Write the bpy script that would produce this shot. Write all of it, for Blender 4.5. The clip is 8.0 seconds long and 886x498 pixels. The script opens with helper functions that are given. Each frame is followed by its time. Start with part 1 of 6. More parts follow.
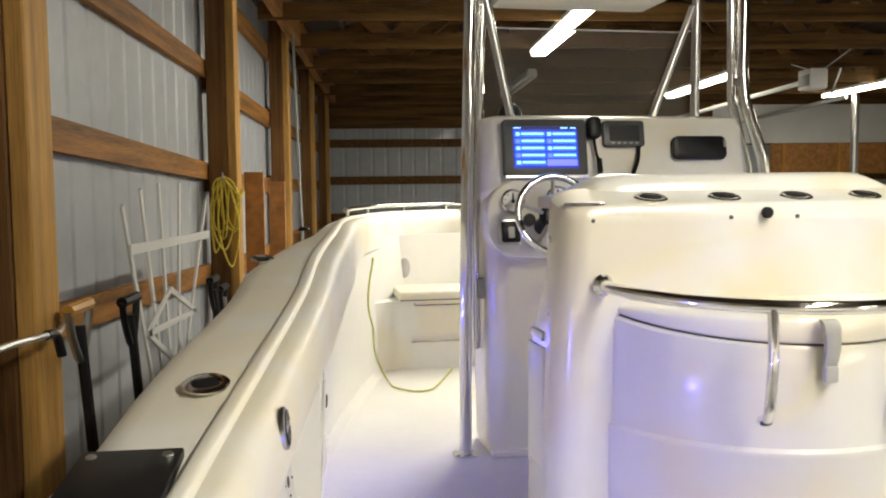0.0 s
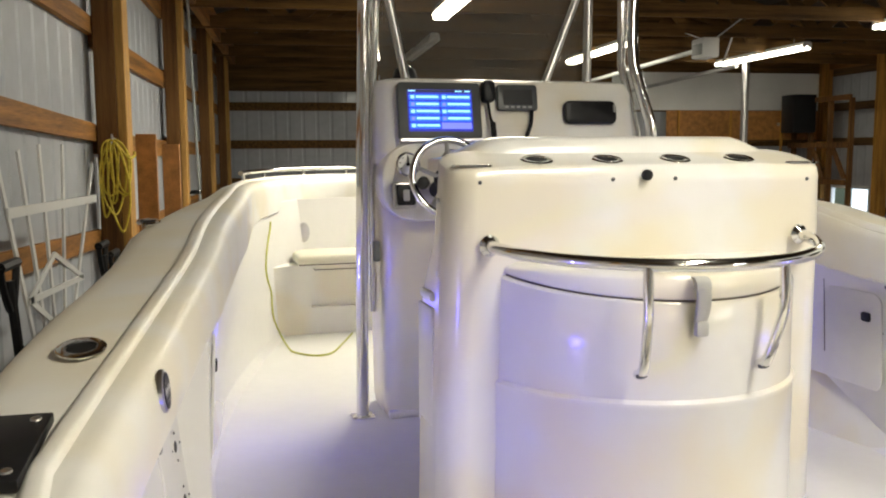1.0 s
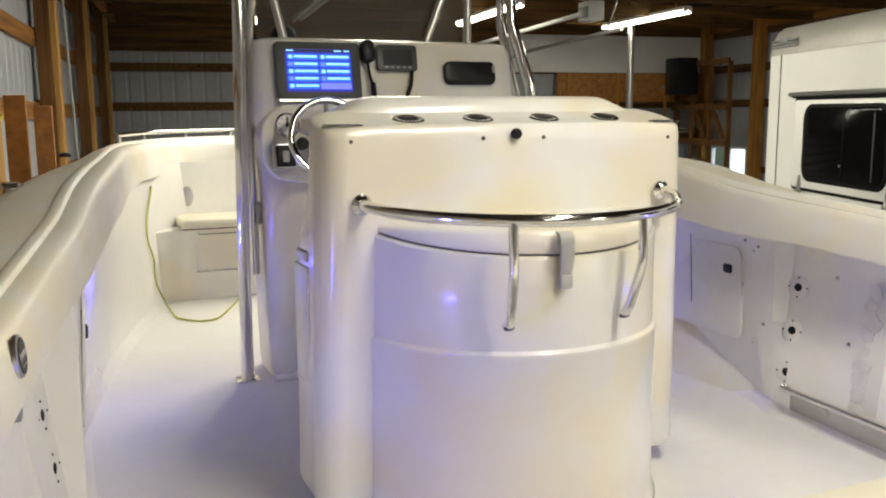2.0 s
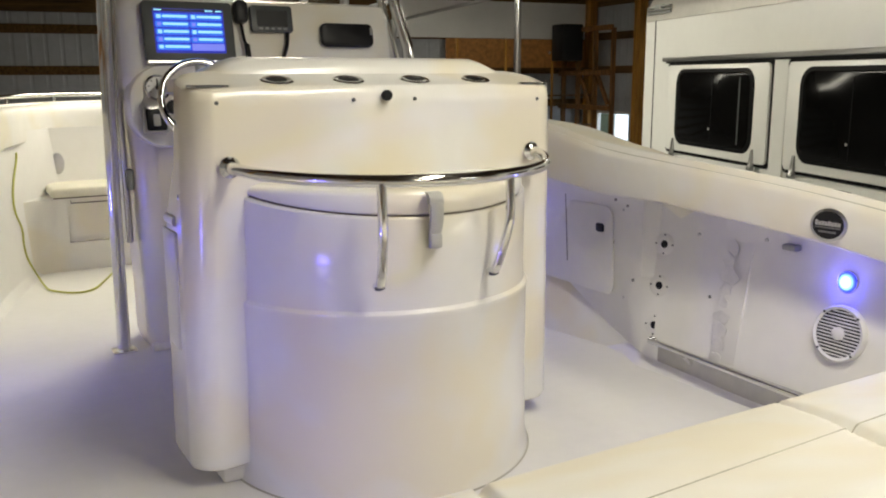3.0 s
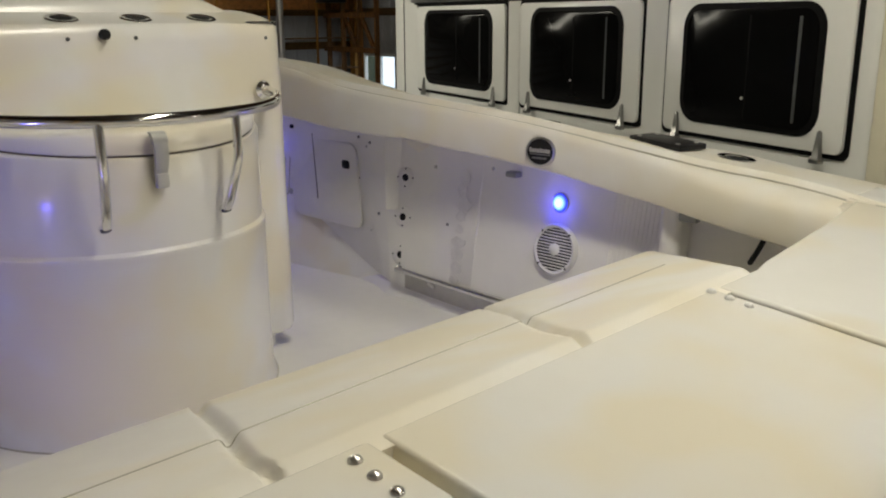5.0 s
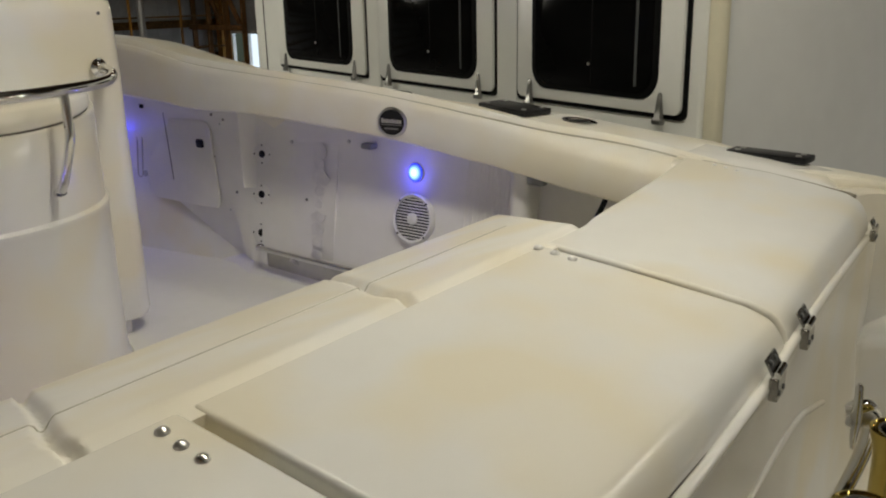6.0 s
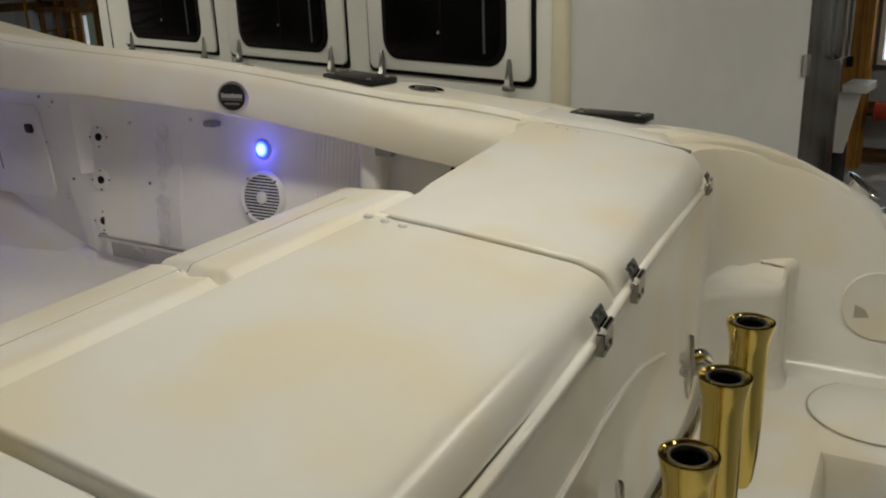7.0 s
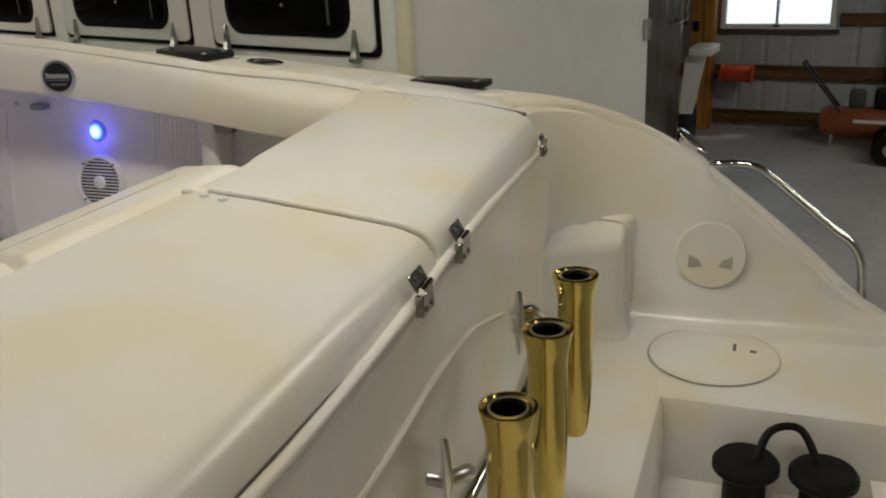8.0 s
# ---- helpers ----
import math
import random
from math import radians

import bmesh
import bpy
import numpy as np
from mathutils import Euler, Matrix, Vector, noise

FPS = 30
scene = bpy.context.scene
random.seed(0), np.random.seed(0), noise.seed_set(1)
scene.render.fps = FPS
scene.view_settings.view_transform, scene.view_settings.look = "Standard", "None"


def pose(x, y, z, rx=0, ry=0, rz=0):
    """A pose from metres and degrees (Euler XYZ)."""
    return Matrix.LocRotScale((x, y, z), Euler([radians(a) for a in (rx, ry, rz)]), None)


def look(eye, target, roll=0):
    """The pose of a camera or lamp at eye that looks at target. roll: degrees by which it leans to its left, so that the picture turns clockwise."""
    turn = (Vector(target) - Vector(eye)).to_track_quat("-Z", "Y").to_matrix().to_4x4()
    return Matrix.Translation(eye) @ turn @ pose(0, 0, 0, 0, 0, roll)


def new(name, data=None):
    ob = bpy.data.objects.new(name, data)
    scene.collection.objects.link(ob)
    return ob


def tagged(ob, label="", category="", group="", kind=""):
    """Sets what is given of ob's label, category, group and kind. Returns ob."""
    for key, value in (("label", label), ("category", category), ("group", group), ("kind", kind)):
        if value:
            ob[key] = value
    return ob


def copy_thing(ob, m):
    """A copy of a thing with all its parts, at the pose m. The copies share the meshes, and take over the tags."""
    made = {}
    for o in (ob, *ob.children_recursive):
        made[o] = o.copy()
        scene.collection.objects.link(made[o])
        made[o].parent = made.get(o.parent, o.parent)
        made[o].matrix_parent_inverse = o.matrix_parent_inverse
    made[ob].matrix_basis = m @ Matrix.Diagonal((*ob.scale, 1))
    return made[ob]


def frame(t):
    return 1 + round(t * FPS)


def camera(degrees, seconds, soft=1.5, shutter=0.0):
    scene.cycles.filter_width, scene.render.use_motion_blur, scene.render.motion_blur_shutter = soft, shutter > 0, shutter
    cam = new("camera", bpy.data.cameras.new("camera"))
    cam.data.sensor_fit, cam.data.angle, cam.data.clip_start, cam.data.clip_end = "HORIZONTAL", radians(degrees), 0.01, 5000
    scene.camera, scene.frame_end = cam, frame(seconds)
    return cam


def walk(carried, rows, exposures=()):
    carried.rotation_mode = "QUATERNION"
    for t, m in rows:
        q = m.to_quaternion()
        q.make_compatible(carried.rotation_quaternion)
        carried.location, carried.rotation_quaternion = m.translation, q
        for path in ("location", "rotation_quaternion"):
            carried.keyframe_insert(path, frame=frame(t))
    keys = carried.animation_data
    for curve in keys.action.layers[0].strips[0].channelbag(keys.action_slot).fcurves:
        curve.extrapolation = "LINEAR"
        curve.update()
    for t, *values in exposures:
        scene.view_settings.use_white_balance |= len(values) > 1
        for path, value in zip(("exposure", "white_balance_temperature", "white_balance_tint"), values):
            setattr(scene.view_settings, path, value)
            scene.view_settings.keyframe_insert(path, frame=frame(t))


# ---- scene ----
# ---------------------------------------------------------------- camera
cam = camera(54.0, 8.0, soft=2.0)
BOAT = pose(0, 0, 1.05, 0, 0, 7.0)  # the boat on its trailer: cockpit sole 1.05 m over the barn floor
PATH = [
    (0, (-1.1824, 0.1862, 1.062), (-0.8122, 2.1462, 0.9163), -0.59),
    (0.5, (-1.1619, 0.1786, 1.0569), (-0.6977, 2.1152, 0.872), -0.38),
    (1, (-1.1419, 0.1641, 1.0535), (-0.5676, 2.0664, 0.827), -0.31),
    (1.5, (-1.1175, 0.1399, 1.0506), (-0.4375, 2.0014, 0.7814), -0.37),
    (3, (-1.0474, 0.0751, 1.0335), (-0.0538, 1.767, 0.6456), -0.24),
    (3.5, (-1.0322, 0.0451, 1.0296), (0.0536, 1.6716, 0.6103), -0.04),
    (4, (-1.0216, -0.0009, 1.0225), (0.1609, 1.5485, 0.574), 0.1),
    (4.5, (-1.0152, -0.0407, 1.0228), (0.2624, 1.4212, 0.5426), 0.06),
    (6, (-0.9626, -0.1649, 1.0085), (0.5623, 0.9984, 0.4415), -1.25),
    (6.5, (-0.9092, -0.1819, 0.9873), (0.6867, 0.8691, 0.3969), -1.62),
    (7, (-0.8699, -0.2079, 0.9725), (0.7879, 0.7236, 0.3529), -2.06),
    (7.5, (-0.8407, -0.2428, 0.9593), (0.8689, 0.5661, 0.3089), -2.52),
    (8, (-0.8293, -0.2855, 0.951), (0.9238, 0.395, 0.2703), -2.82),
]
EXPOSURES = [(0, 0.27), (1.5, 0.07), (3, -0.24), (4.5, -0.69), (6, -1.03), (8, -1.04)]
walk(cam, [(t, BOAT @ look(eye, target, roll)) for t, eye, target, roll in PATH], EXPOSURES)

# ---------------------------------------------------------------- light
world = bpy.data.worlds.new("world")
scene.world = world
world.use_nodes = True
wn = world.node_tree.nodes
sky = wn.new("ShaderNodeTexSky")
sky.sky_type, sky.sun_disc = "NISHITA", False
sky.sun_elevation, sky.sun_rotation = radians(35), radians(120)
wn["Background"].inputs["Strength"].default_value = 0.12
world.node_tree.links.new(sky.outputs[0], wn["Background"].inputs["Color"])
sun = new("sun", bpy.data.lights.new("sun", "SUN"))
sun.data.energy, sun.data.angle, sun.data.color = 1.5, radians(8), (1, 0.96, 0.9)
sun.matrix_world = look((0, 0, 20), (-6, 9, 0))


def area(name, m, sx, sy, watts, color):
    ob = new(name, bpy.data.lights.new(name, "AREA"))
    ob.data.shape, ob.data.size, ob.data.size_y = "RECTANGLE", sx, sy
    ob.data.energy, ob.data.color = watts, color
    ob.matrix_world = m
    return ob


WARM = (0.97, 0.92, 0.78)
# Last four are unseen, added to light the bow, cockpit and camper rear.
LAMPS = [(0.30, 7.4, 95), (3.0, 11.6, 11), (5.5, 11.8, 13), (5.2, 7.6, 22), (0.3, 4.95, 108), (0.28, 0.5, 52), (0.3, -3.4, 14), (4.6, -3.0, 150)]
for px, py, watts in LAMPS:
    area("tube_and_fill_light", pose(px, py, 3.36), 0.14, 2.3, watts, WARM)
LEDS = [(1.225, 1.61, 0.44, -1, 2.2), (-1.225, 1.45, 0.48, 1, 15.0), (1.08, 3.17, 0.50, -1, 1.4), (-1.02, 3.30, 0.545, 1, 1.6)]
for px, py, pz, s, watts in LEDS:
    p = new("led_glow", bpy.data.lights.new("led_glow", "SPOT"))
    p.data.energy, p.data.color, p.data.shadow_soft_size = watts, (0.13, 0.11, 1.0), 0.015
    p.data.spot_size, p.data.spot_blend = radians(70 if px < 0 and py < 2 else 88), 0.8
    p.matrix_world = BOAT @ look((px + s * 0.03, py, pz), (0, py + 0.5, pz))
    q = new("led_halo", bpy.data.lights.new("led_halo", "POINT"))
    q.data.energy, q.data.color, q.data.shadow_soft_size = 0.45 if py < 2 else 2.0, (0.08, 0.08, 1.0), 0.012
    q.matrix_world = BOAT @ pose(px + s * (0.035 if py < 2 else 0.075), py, pz - (0.0 if py < 2 else 0.05))

# ---------------------------------------------------------------- materials


def mat(name, color, rough=0.5, metal=0.0, var=0.06, scale=3.0, bump=0.0, bscale=60.0, coat=0.0, grain=None, spec=0.5, warm_sheen=None):
    """Two scales of colour variation, fine relief, optional stretched grain (x, y, z scale)."""
    m = bpy.data.materials.new(name)
    m.use_nodes = True
    nt = m.node_tree
    n, l = nt.nodes, nt.links
    b = n["Principled BSDF"]
    b.inputs["Roughness"].default_value, b.inputs["Metallic"].default_value = rough, metal
    b.inputs["Coat Weight"].default_value, b.inputs["Coat Roughness"].default_value = coat, 0.08
    b.inputs["Specular IOR Level"].default_value = spec
    tc = n.new("ShaderNodeTexCoord")
    mp = n.new("ShaderNodeMapping")
    l.new(tc.outputs["Object"], mp.inputs["Vector"])
    if grain:
        mp.inputs["Scale"].default_value = grain
    n1, n2 = n.new("ShaderNodeTexNoise"), n.new("ShaderNodeTexNoise")
    for q, s in ((n1, scale), (n2, scale * 9)):
        q.inputs["Scale"].default_value, q.inputs["Detail"].default_value = s, 4
        l.new(mp.outputs[0], q.inputs["Vector"])
    add = n.new("ShaderNodeMath")
    add.operation = "MULTIPLY_ADD"
    l.new(n2.outputs[0], add.inputs[0])
    add.inputs[1].default_value = 0.5
    l.new(n1.outputs[0], add.inputs[2])
    ramp = n.new("ShaderNodeValToRGB")
    e = ramp.color_ramp.elements
    e[0].position, e[1].position = 0.45, 1.05
    e[0].color = (*[max(0, c * (1 - var)) for c in color], 1)
    e[1].color = (*[min(1, c * (1 + var)) for c in color], 1)
    l.new(add.outputs[0], ramp.inputs[0])
    if warm_sheen:  # broad warm patches painted in for soft reflections on the gelcoat
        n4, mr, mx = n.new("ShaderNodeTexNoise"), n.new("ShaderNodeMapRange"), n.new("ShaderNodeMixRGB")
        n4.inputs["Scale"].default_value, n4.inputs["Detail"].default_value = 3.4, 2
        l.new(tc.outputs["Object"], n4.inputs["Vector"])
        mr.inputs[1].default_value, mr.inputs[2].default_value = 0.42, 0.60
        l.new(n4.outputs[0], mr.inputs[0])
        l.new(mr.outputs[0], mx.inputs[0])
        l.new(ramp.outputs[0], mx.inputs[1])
        mx.inputs[2].default_value = (*warm_sheen, 1)
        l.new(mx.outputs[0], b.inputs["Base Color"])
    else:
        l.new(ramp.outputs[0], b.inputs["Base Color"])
    rr = n.new("ShaderNodeMapRange")
    rr.inputs[3].default_value, rr.inputs[4].default_value = max(0.02, rough * 0.8), min(1, rough * 1.2)
    l.new(n1.outputs[0], rr.inputs[0])
    l.new(rr.outputs[0], b.inputs["Roughness"])
    if bump:
        n3, bp = n.new("ShaderNodeTexNoise"), n.new("ShaderNodeBump")
        n3.inputs["Scale"].default_value, n3.inputs["Detail"].default_value = bscale, 3
        l.new(mp.outputs[0], n3.inputs["Vector"])
        bp.inputs["Strength"].default_value, bp.inputs["Distance"].default_value = bump, 0.004
        l.new(n3.outputs[0], bp.inputs["Height"])
        l.new(bp.outputs[0], b.inputs["Normal"])
    return m


def glow(name, color, strength):
    m = bpy.data.materials.new(name)
    m.use_nodes = True
    b = m.node_tree.nodes["Principled BSDF"]
    b.inputs["Base Color"].default_value = (*color, 1)
    b.inputs["Emission Color"].default_value, b.inputs["Emission Strength"].default_value = (*color, 1), strength
    return m


def lens_glow(name, radius):
    """A small lamp lens, white-hot over the diode and deep blue at its rim."""
    m = glow(name, (0.06, 0.13, 1.0), 3)
    n, l = m.node_tree.nodes, m.node_tree.links
    b = n["Principled BSDF"]
    tc, ln, ramp = n.new("ShaderNodeTexCoord"), n.new("ShaderNodeVectorMath"), n.new("ShaderNodeValToRGB")
    ln.operation = "LENGTH"
    l.new(tc.outputs["Object"], ln.inputs[0])
    mr = n.new("ShaderNodeMapRange")
    mr.inputs[2].default_value = radius
    l.new(ln.outputs["Value"], mr.inputs[0])
    l.new(mr.outputs[0], ramp.inputs[0])
    e = ramp.color_ramp.elements
    e[0].position, e[0].color = 0.30, (0.30, 0.55, 1.0, 1)
    e[1].position, e[1].color = 1.0, (0.02, 0.03, 0.55, 1)
    mid_stop = e.new(0.62)
    mid_stop.color = (0.12, 0.25, 1.0, 1)
    l.new(ramp.outputs[0], b.inputs["Emission Color"])
    st = n.new("ShaderNodeMapRange")
    st.inputs[1].default_value, st.inputs[2].default_value = 0.2, 1.0
    st.inputs[3].default_value, st.inputs[4].default_value = 22, 1.6
    l.new(mr.outputs[0], st.inputs[0])
    l.new(st.outputs[0], b.inputs["Emission Strength"])
    return m


def glass(name, tint, rough=0.0):
    m = bpy.data.materials.new(name)
    m.use_nodes = True
    b = m.node_tree.nodes["Principled BSDF"]
    b.inputs["Base Color"].default_value, b.inputs["Roughness"].default_value = (*tint, 1), rough
    b.inputs["Transmission Weight"].default_value, b.inputs["IOR"].default_value = 1.0, 1.1
    return m


# Both gelcoats below carry warm reflections painted into their colour.
GEL = mat("white_gelcoat", (0.79, 0.785, 0.755), 0.21, var=0.035, scale=1.5, bump=0.010, bscale=8, spec=0.55, warm_sheen=(0.79, 0.74, 0.61))
DECKGEL = mat("satin_deck_gelcoat", (0.80, 0.785, 0.73), 0.48, var=0.04, scale=2, bump=0.03, bscale=30, spec=0.35, warm_sheen=(0.79, 0.74, 0.61))
HINGE = mat("polished_hinge", (0.30, 0.29, 0.27), 0.14, 1.0, var=0.3, scale=30)
GUNMETAL = mat("weathered_steel", (0.26, 0.26, 0.25), 0.35, 1.0, var=0.25)
GEL_MATT = mat("nonskid_gelcoat", (0.78, 0.77, 0.73), 0.55, var=0.04, scale=2, bump=0.25, bscale=220)
LINER = mat("satin_gelcoat", (0.78, 0.77, 0.74), 0.35, var=0.04, scale=2, bump=0.03, bscale=10)
CREAM = mat("cream_vinyl", (0.72, 0.69, 0.56), 0.5, var=0.05, scale=4, bump=0.1, bscale=200)
CHROME = mat("polished_steel", (0.76, 0.76, 0.74), 0.11, 1.0, var=0.05)
STEEL = mat("brushed_steel", (0.55, 0.55, 0.54), 0.3, 1.0, var=0.1)
GOLD = mat("gold_anodised", (0.68, 0.53, 0.16), 0.15, 1.0, var=0.06, scale=6)
BLACK = mat("black_plastic", (0.010, 0.010, 0.011), 0.4, var=0.3, spec=0.25)
RUBBER = mat("black_rubber", (0.006, 0.006, 0.006), 0.5, var=0.3, spec=0.2)
BEZEL = mat("dark_grey_plastic", (0.06, 0.065, 0.065), 0.4, var=0.15)
LATCHG = mat("pale_grey_plastic", (0.45, 0.45, 0.42), 0.45, var=0.1)
GREYPL = mat("grey_plastic", (0.25, 0.26, 0.25), 0.5, var=0.1)
SEAM = mat("dark_seam", (0.10, 0.09, 0.07), 0.8, var=0.2)
GAP = mat("dark_lid_gap", (0.20, 0.18, 0.135), 0.7, var=0.2)
SEAL = mat("grey_sealant", (0.42, 0.40, 0.33), 0.6, var=0.1)
PINE = mat("pine_lumber", (0.33, 0.16, 0.033), 0.6, var=0.7, scale=3, grain=(7, 7, 0.35), bump=0.2, bscale=40, spec=0.2)
PINE_PALE = mat("pale_pine_facing", (0.40, 0.225, 0.065), 0.6, var=0.5, scale=3, grain=(7, 7, 0.35), bump=0.2, bscale=40, spec=0.2)
PINE_Y = mat("pine_girt", (0.25, 0.115, 0.030), 0.6, var=0.75, scale=3, grain=(7, 0.35, 7), bump=0.2, bscale=40, spec=0.2)
# Girt pine darkened in colour for the shade on the east wall.
GIRT_E = mat("shaded_girt", (0.10, 0.055, 0.022), 0.6, var=0.75, scale=3, grain=(7, 0.35, 7), bump=0.2, bscale=40, spec=0.2)
# Roof dimness put into the pine's colour, as the lamps overlight it.
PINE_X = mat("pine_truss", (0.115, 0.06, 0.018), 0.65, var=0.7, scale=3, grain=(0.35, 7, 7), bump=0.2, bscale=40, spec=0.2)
OSB = mat("strand_board", (0.40, 0.18, 0.05), 0.65, var=0.45, scale=12, bump=0.2, bscale=60)
METAL_W = mat("white_steel_sheet", (0.39, 0.41, 0.44), 0.42, 0.0, var=0.15, scale=1.2, coat=0.1)
# Sheet kept near black likewise, to offset the lamps close below.
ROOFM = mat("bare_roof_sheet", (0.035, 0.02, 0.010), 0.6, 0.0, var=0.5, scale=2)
CONC = mat("concrete", (0.38, 0.38, 0.39), 0.5, var=0.25, scale=1.2, bump=0.15, bscale=30)
TRUCKW = mat("white_van_paint", (0.80, 0.81, 0.77), 0.35, var=0.03, scale=2, coat=0.08)
TRIM = mat("cream_trim", (0.72, 0.68, 0.52), 0.4, var=0.05)
DARKGL = mat("tinted_window", (0.004, 0.004, 0.004), 0.12, var=0.2, spec=0.035)
SEALBLK = mat("black_window_seal", (0.006, 0.006, 0.006), 0.6, var=0.2, spec=0.08)
DARK_PINE = mat("dark_brown_pine", (0.13, 0.062, 0.02), 0.65, var=0.7, scale=3, grain=(7, 7, 0.35), bump=0.2, bscale=40, spec=0.2)
BRUSHED = mat("dark_brushed_metal", (0.30, 0.295, 0.28), 0.22, 1.0, var=0.25, scale=4, grain=(6, 6, 0.15))
GRIP = mat("amber_tool_grip", (0.45, 0.22, 0.03), 0.45, var=0.2)
YROPE = mat("yellow_rope", (0.62, 0.48, 0.05), 0.7, var=0.3, scale=40)
HOSE = mat("yellow_green_cord", (0.42, 0.42, 0.06), 0.5, var=0.2)
PLASW = mat("white_plastic", (0.72, 0.72, 0.70), 0.4, var=0.05)
RED = mat("red_paint", (0.42, 0.05, 0.02), 0.4, var=0.2)
ORANGE = mat("orange_paint", (0.22, 0.065, 0.02), 0.45, var=0.3)
TUBE_ON = glow("fluorescent_tube", (1.0, 0.92, 0.74), 13)
LED_BLUE = lens_glow("led_blue", 0.030)
NICKEL = mat("satin_nickel", (0.82, 0.80, 0.76), 0.28, 1.0, var=0.05)
SCREEN = glow("screen_blue", (0.005, 0.015, 0.34), 1.0)
SCREEN_HI = glow("screen_row", (0.015, 0.14, 0.80), 1.0)
SCREEN_W = glow("screen_text", (0.30, 0.72, 1.0), 1.1)
SCREEN_L = glow("screen_lavender", (0.16, 0.20, 0.85), 0.9)
DAY = glow("window_daylight", (0.80, 0.90, 1.0), 2.2)
SMOKE = glass("smoked_acrylic", (0.62, 0.60, 0.56), 0.02)
SMOKE.node_tree.nodes["Principled BSDF"].inputs["Transmission Weight"].default_value = 0.94
PANE = glass("window_pane", (0.95, 0.97, 0.97))

# ---------------------------------------------------------------- builders


def part(name, bm, material, parent=None, label="", smooth=True, m=None, even=False):
    bmesh.ops.recalc_face_normals(bm, faces=bm.faces)
    me = bpy.data.meshes.new(name)
    bm.to_mesh(me)
    bm.free()
    me.materials.append(material)
    if smooth:
        for p in me.polygons:
            p.use_smooth = True
        me.set_sharp_from_angle(angle=radians(38))
    ob = new(name, me)
    if even:
        w = ob.modifiers.new("even_normals", "WEIGHTED_NORMAL")
        w.keep_sharp = True
    if parent:
        ob.parent = parent
    if m is not None:
        ob.matrix_basis = m
    if label:
        ob["label"] = label
    return ob


def empty(name, m=None, parent=None):
    ob = new(name)
    ob.empty_display_size = 0.1
    if parent:
        ob.parent = parent
    if m is not None:
        ob.matrix_basis = m
    return ob


def box(x0, x1, y0, y1, z0, z1, bev=0.0, seg=2, bm=None):
    bm2 = bmesh.new()
    vs = [bm2.verts.new((x, y, z)) for x in (x0, x1) for y in (y0, y1) for z in (z0, z1)]
    for f in ((0, 1, 3, 2), (4, 6, 7, 5), (0, 4, 5, 1), (2, 3, 7, 6), (0, 2, 6, 4), (1, 5, 7, 3)):
        bm2.faces.new([vs[i] for i in f])
    if bev:
        bmesh.ops.bevel(bm2, geom=bm2.edges[:], offset=bev, segments=seg, affect="EDGES", profile=0.5)
    if bm is None:
        return bm2
    return merge(bm, bm2)


def merge(a, b, m=None):
    me = bpy.data.meshes.new("tmp")
    b.to_mesh(me)
    b.free()
    if m is not None:
        me.transform(m)
    a.from_mesh(me)
    bpy.data.meshes.remove(me)
    return a


def loft(sections, closed=True, cap=True, bm=None):
    """Skin over equal-length loops of points."""
    bm = bm or bmesh.new()
    rows = [[bm.verts.new(p) for p in s] for s in sections]
    n = len(rows[0])
    for a, b in zip(rows, rows[1:]):
        for i in range(n if closed else n - 1):
            j = (i + 1) % n
            bm.faces.new((a[i], a[j], b[j], b[i]))
    if cap and closed:
        bm.faces.new(rows[0][::-1])
        bm.faces.new(rows[-1])
    return bm


def smooth_path(pts, n=8):
    """Catmull-Rom through points."""
    pts = [Vector(p) for p in pts]
    out = []
    for i in range(len(pts) - 1):
        p0, p1, p2, p3 = pts[max(i - 1, 0)], pts[i], pts[i + 1], pts[min(i + 2, len(pts) - 1)]
        for k in range(n):
            t = k / n
            out.append(0.5 * (2 * p1 + (p2 - p0) * t + (2 * p0 - 5 * p1 + 4 * p2 - p3) * t * t + (3 * p1 - p0 - 3 * p2 + p3) * t ** 3))
    return out + [pts[-1]]


def tube(pts, r, sides=14, bm=None, smooth=0, cap=True):
    """A round bar along points."""
    pts = smooth_path(pts, smooth) if smooth else [Vector(p) for p in pts]
    secs, up = [], None
    for i, p in enumerate(pts):
        d = (pts[min(i + 1, len(pts) - 1)] - pts[max(i - 1, 0)]).normalized()
        if up is None:
            up = d.orthogonal().normalized()
        up = (up - d * up.dot(d)).normalized()
        s = d.cross(up)
        rr = r[i] if isinstance(r, (list, tuple)) else r
        secs.append([p + rr * (math.cos(a) * up + math.sin(a) * s) for a in (2 * math.pi * k / sides for k in range(sides))])
    return loft(secs, cap=cap, bm=bm)


def lathe(profile, sides=28, bm=None, m=None, cap=True):
    """Turn (radius, height) pairs round z."""
    b = loft([[(r * math.cos(a), r * math.sin(a), z) for a in (2 * math.pi * k / sides for k in range(sides))] for r, z in profile], cap=cap)
    if m is not None:
        b.transform(m)
    return b if bm is None else merge(bm, b)


def rrect(w, h, r, n=6):
    """Rounded rectangle outline, centred, counter-clockwise."""
    out = []
    for cx, cy, a0 in ((w / 2 - r, h / 2 - r, 0), (-w / 2 + r, h / 2 - r, 90), (-w / 2 + r, -h / 2 + r, 180), (w / 2 - r, -h / 2 + r, 270)):
        for k in range(n + 1):
            a = radians(a0 + 90 * k / n)
            out.append((cx + r * math.cos(a), cy + r * math.sin(a)))
    return out


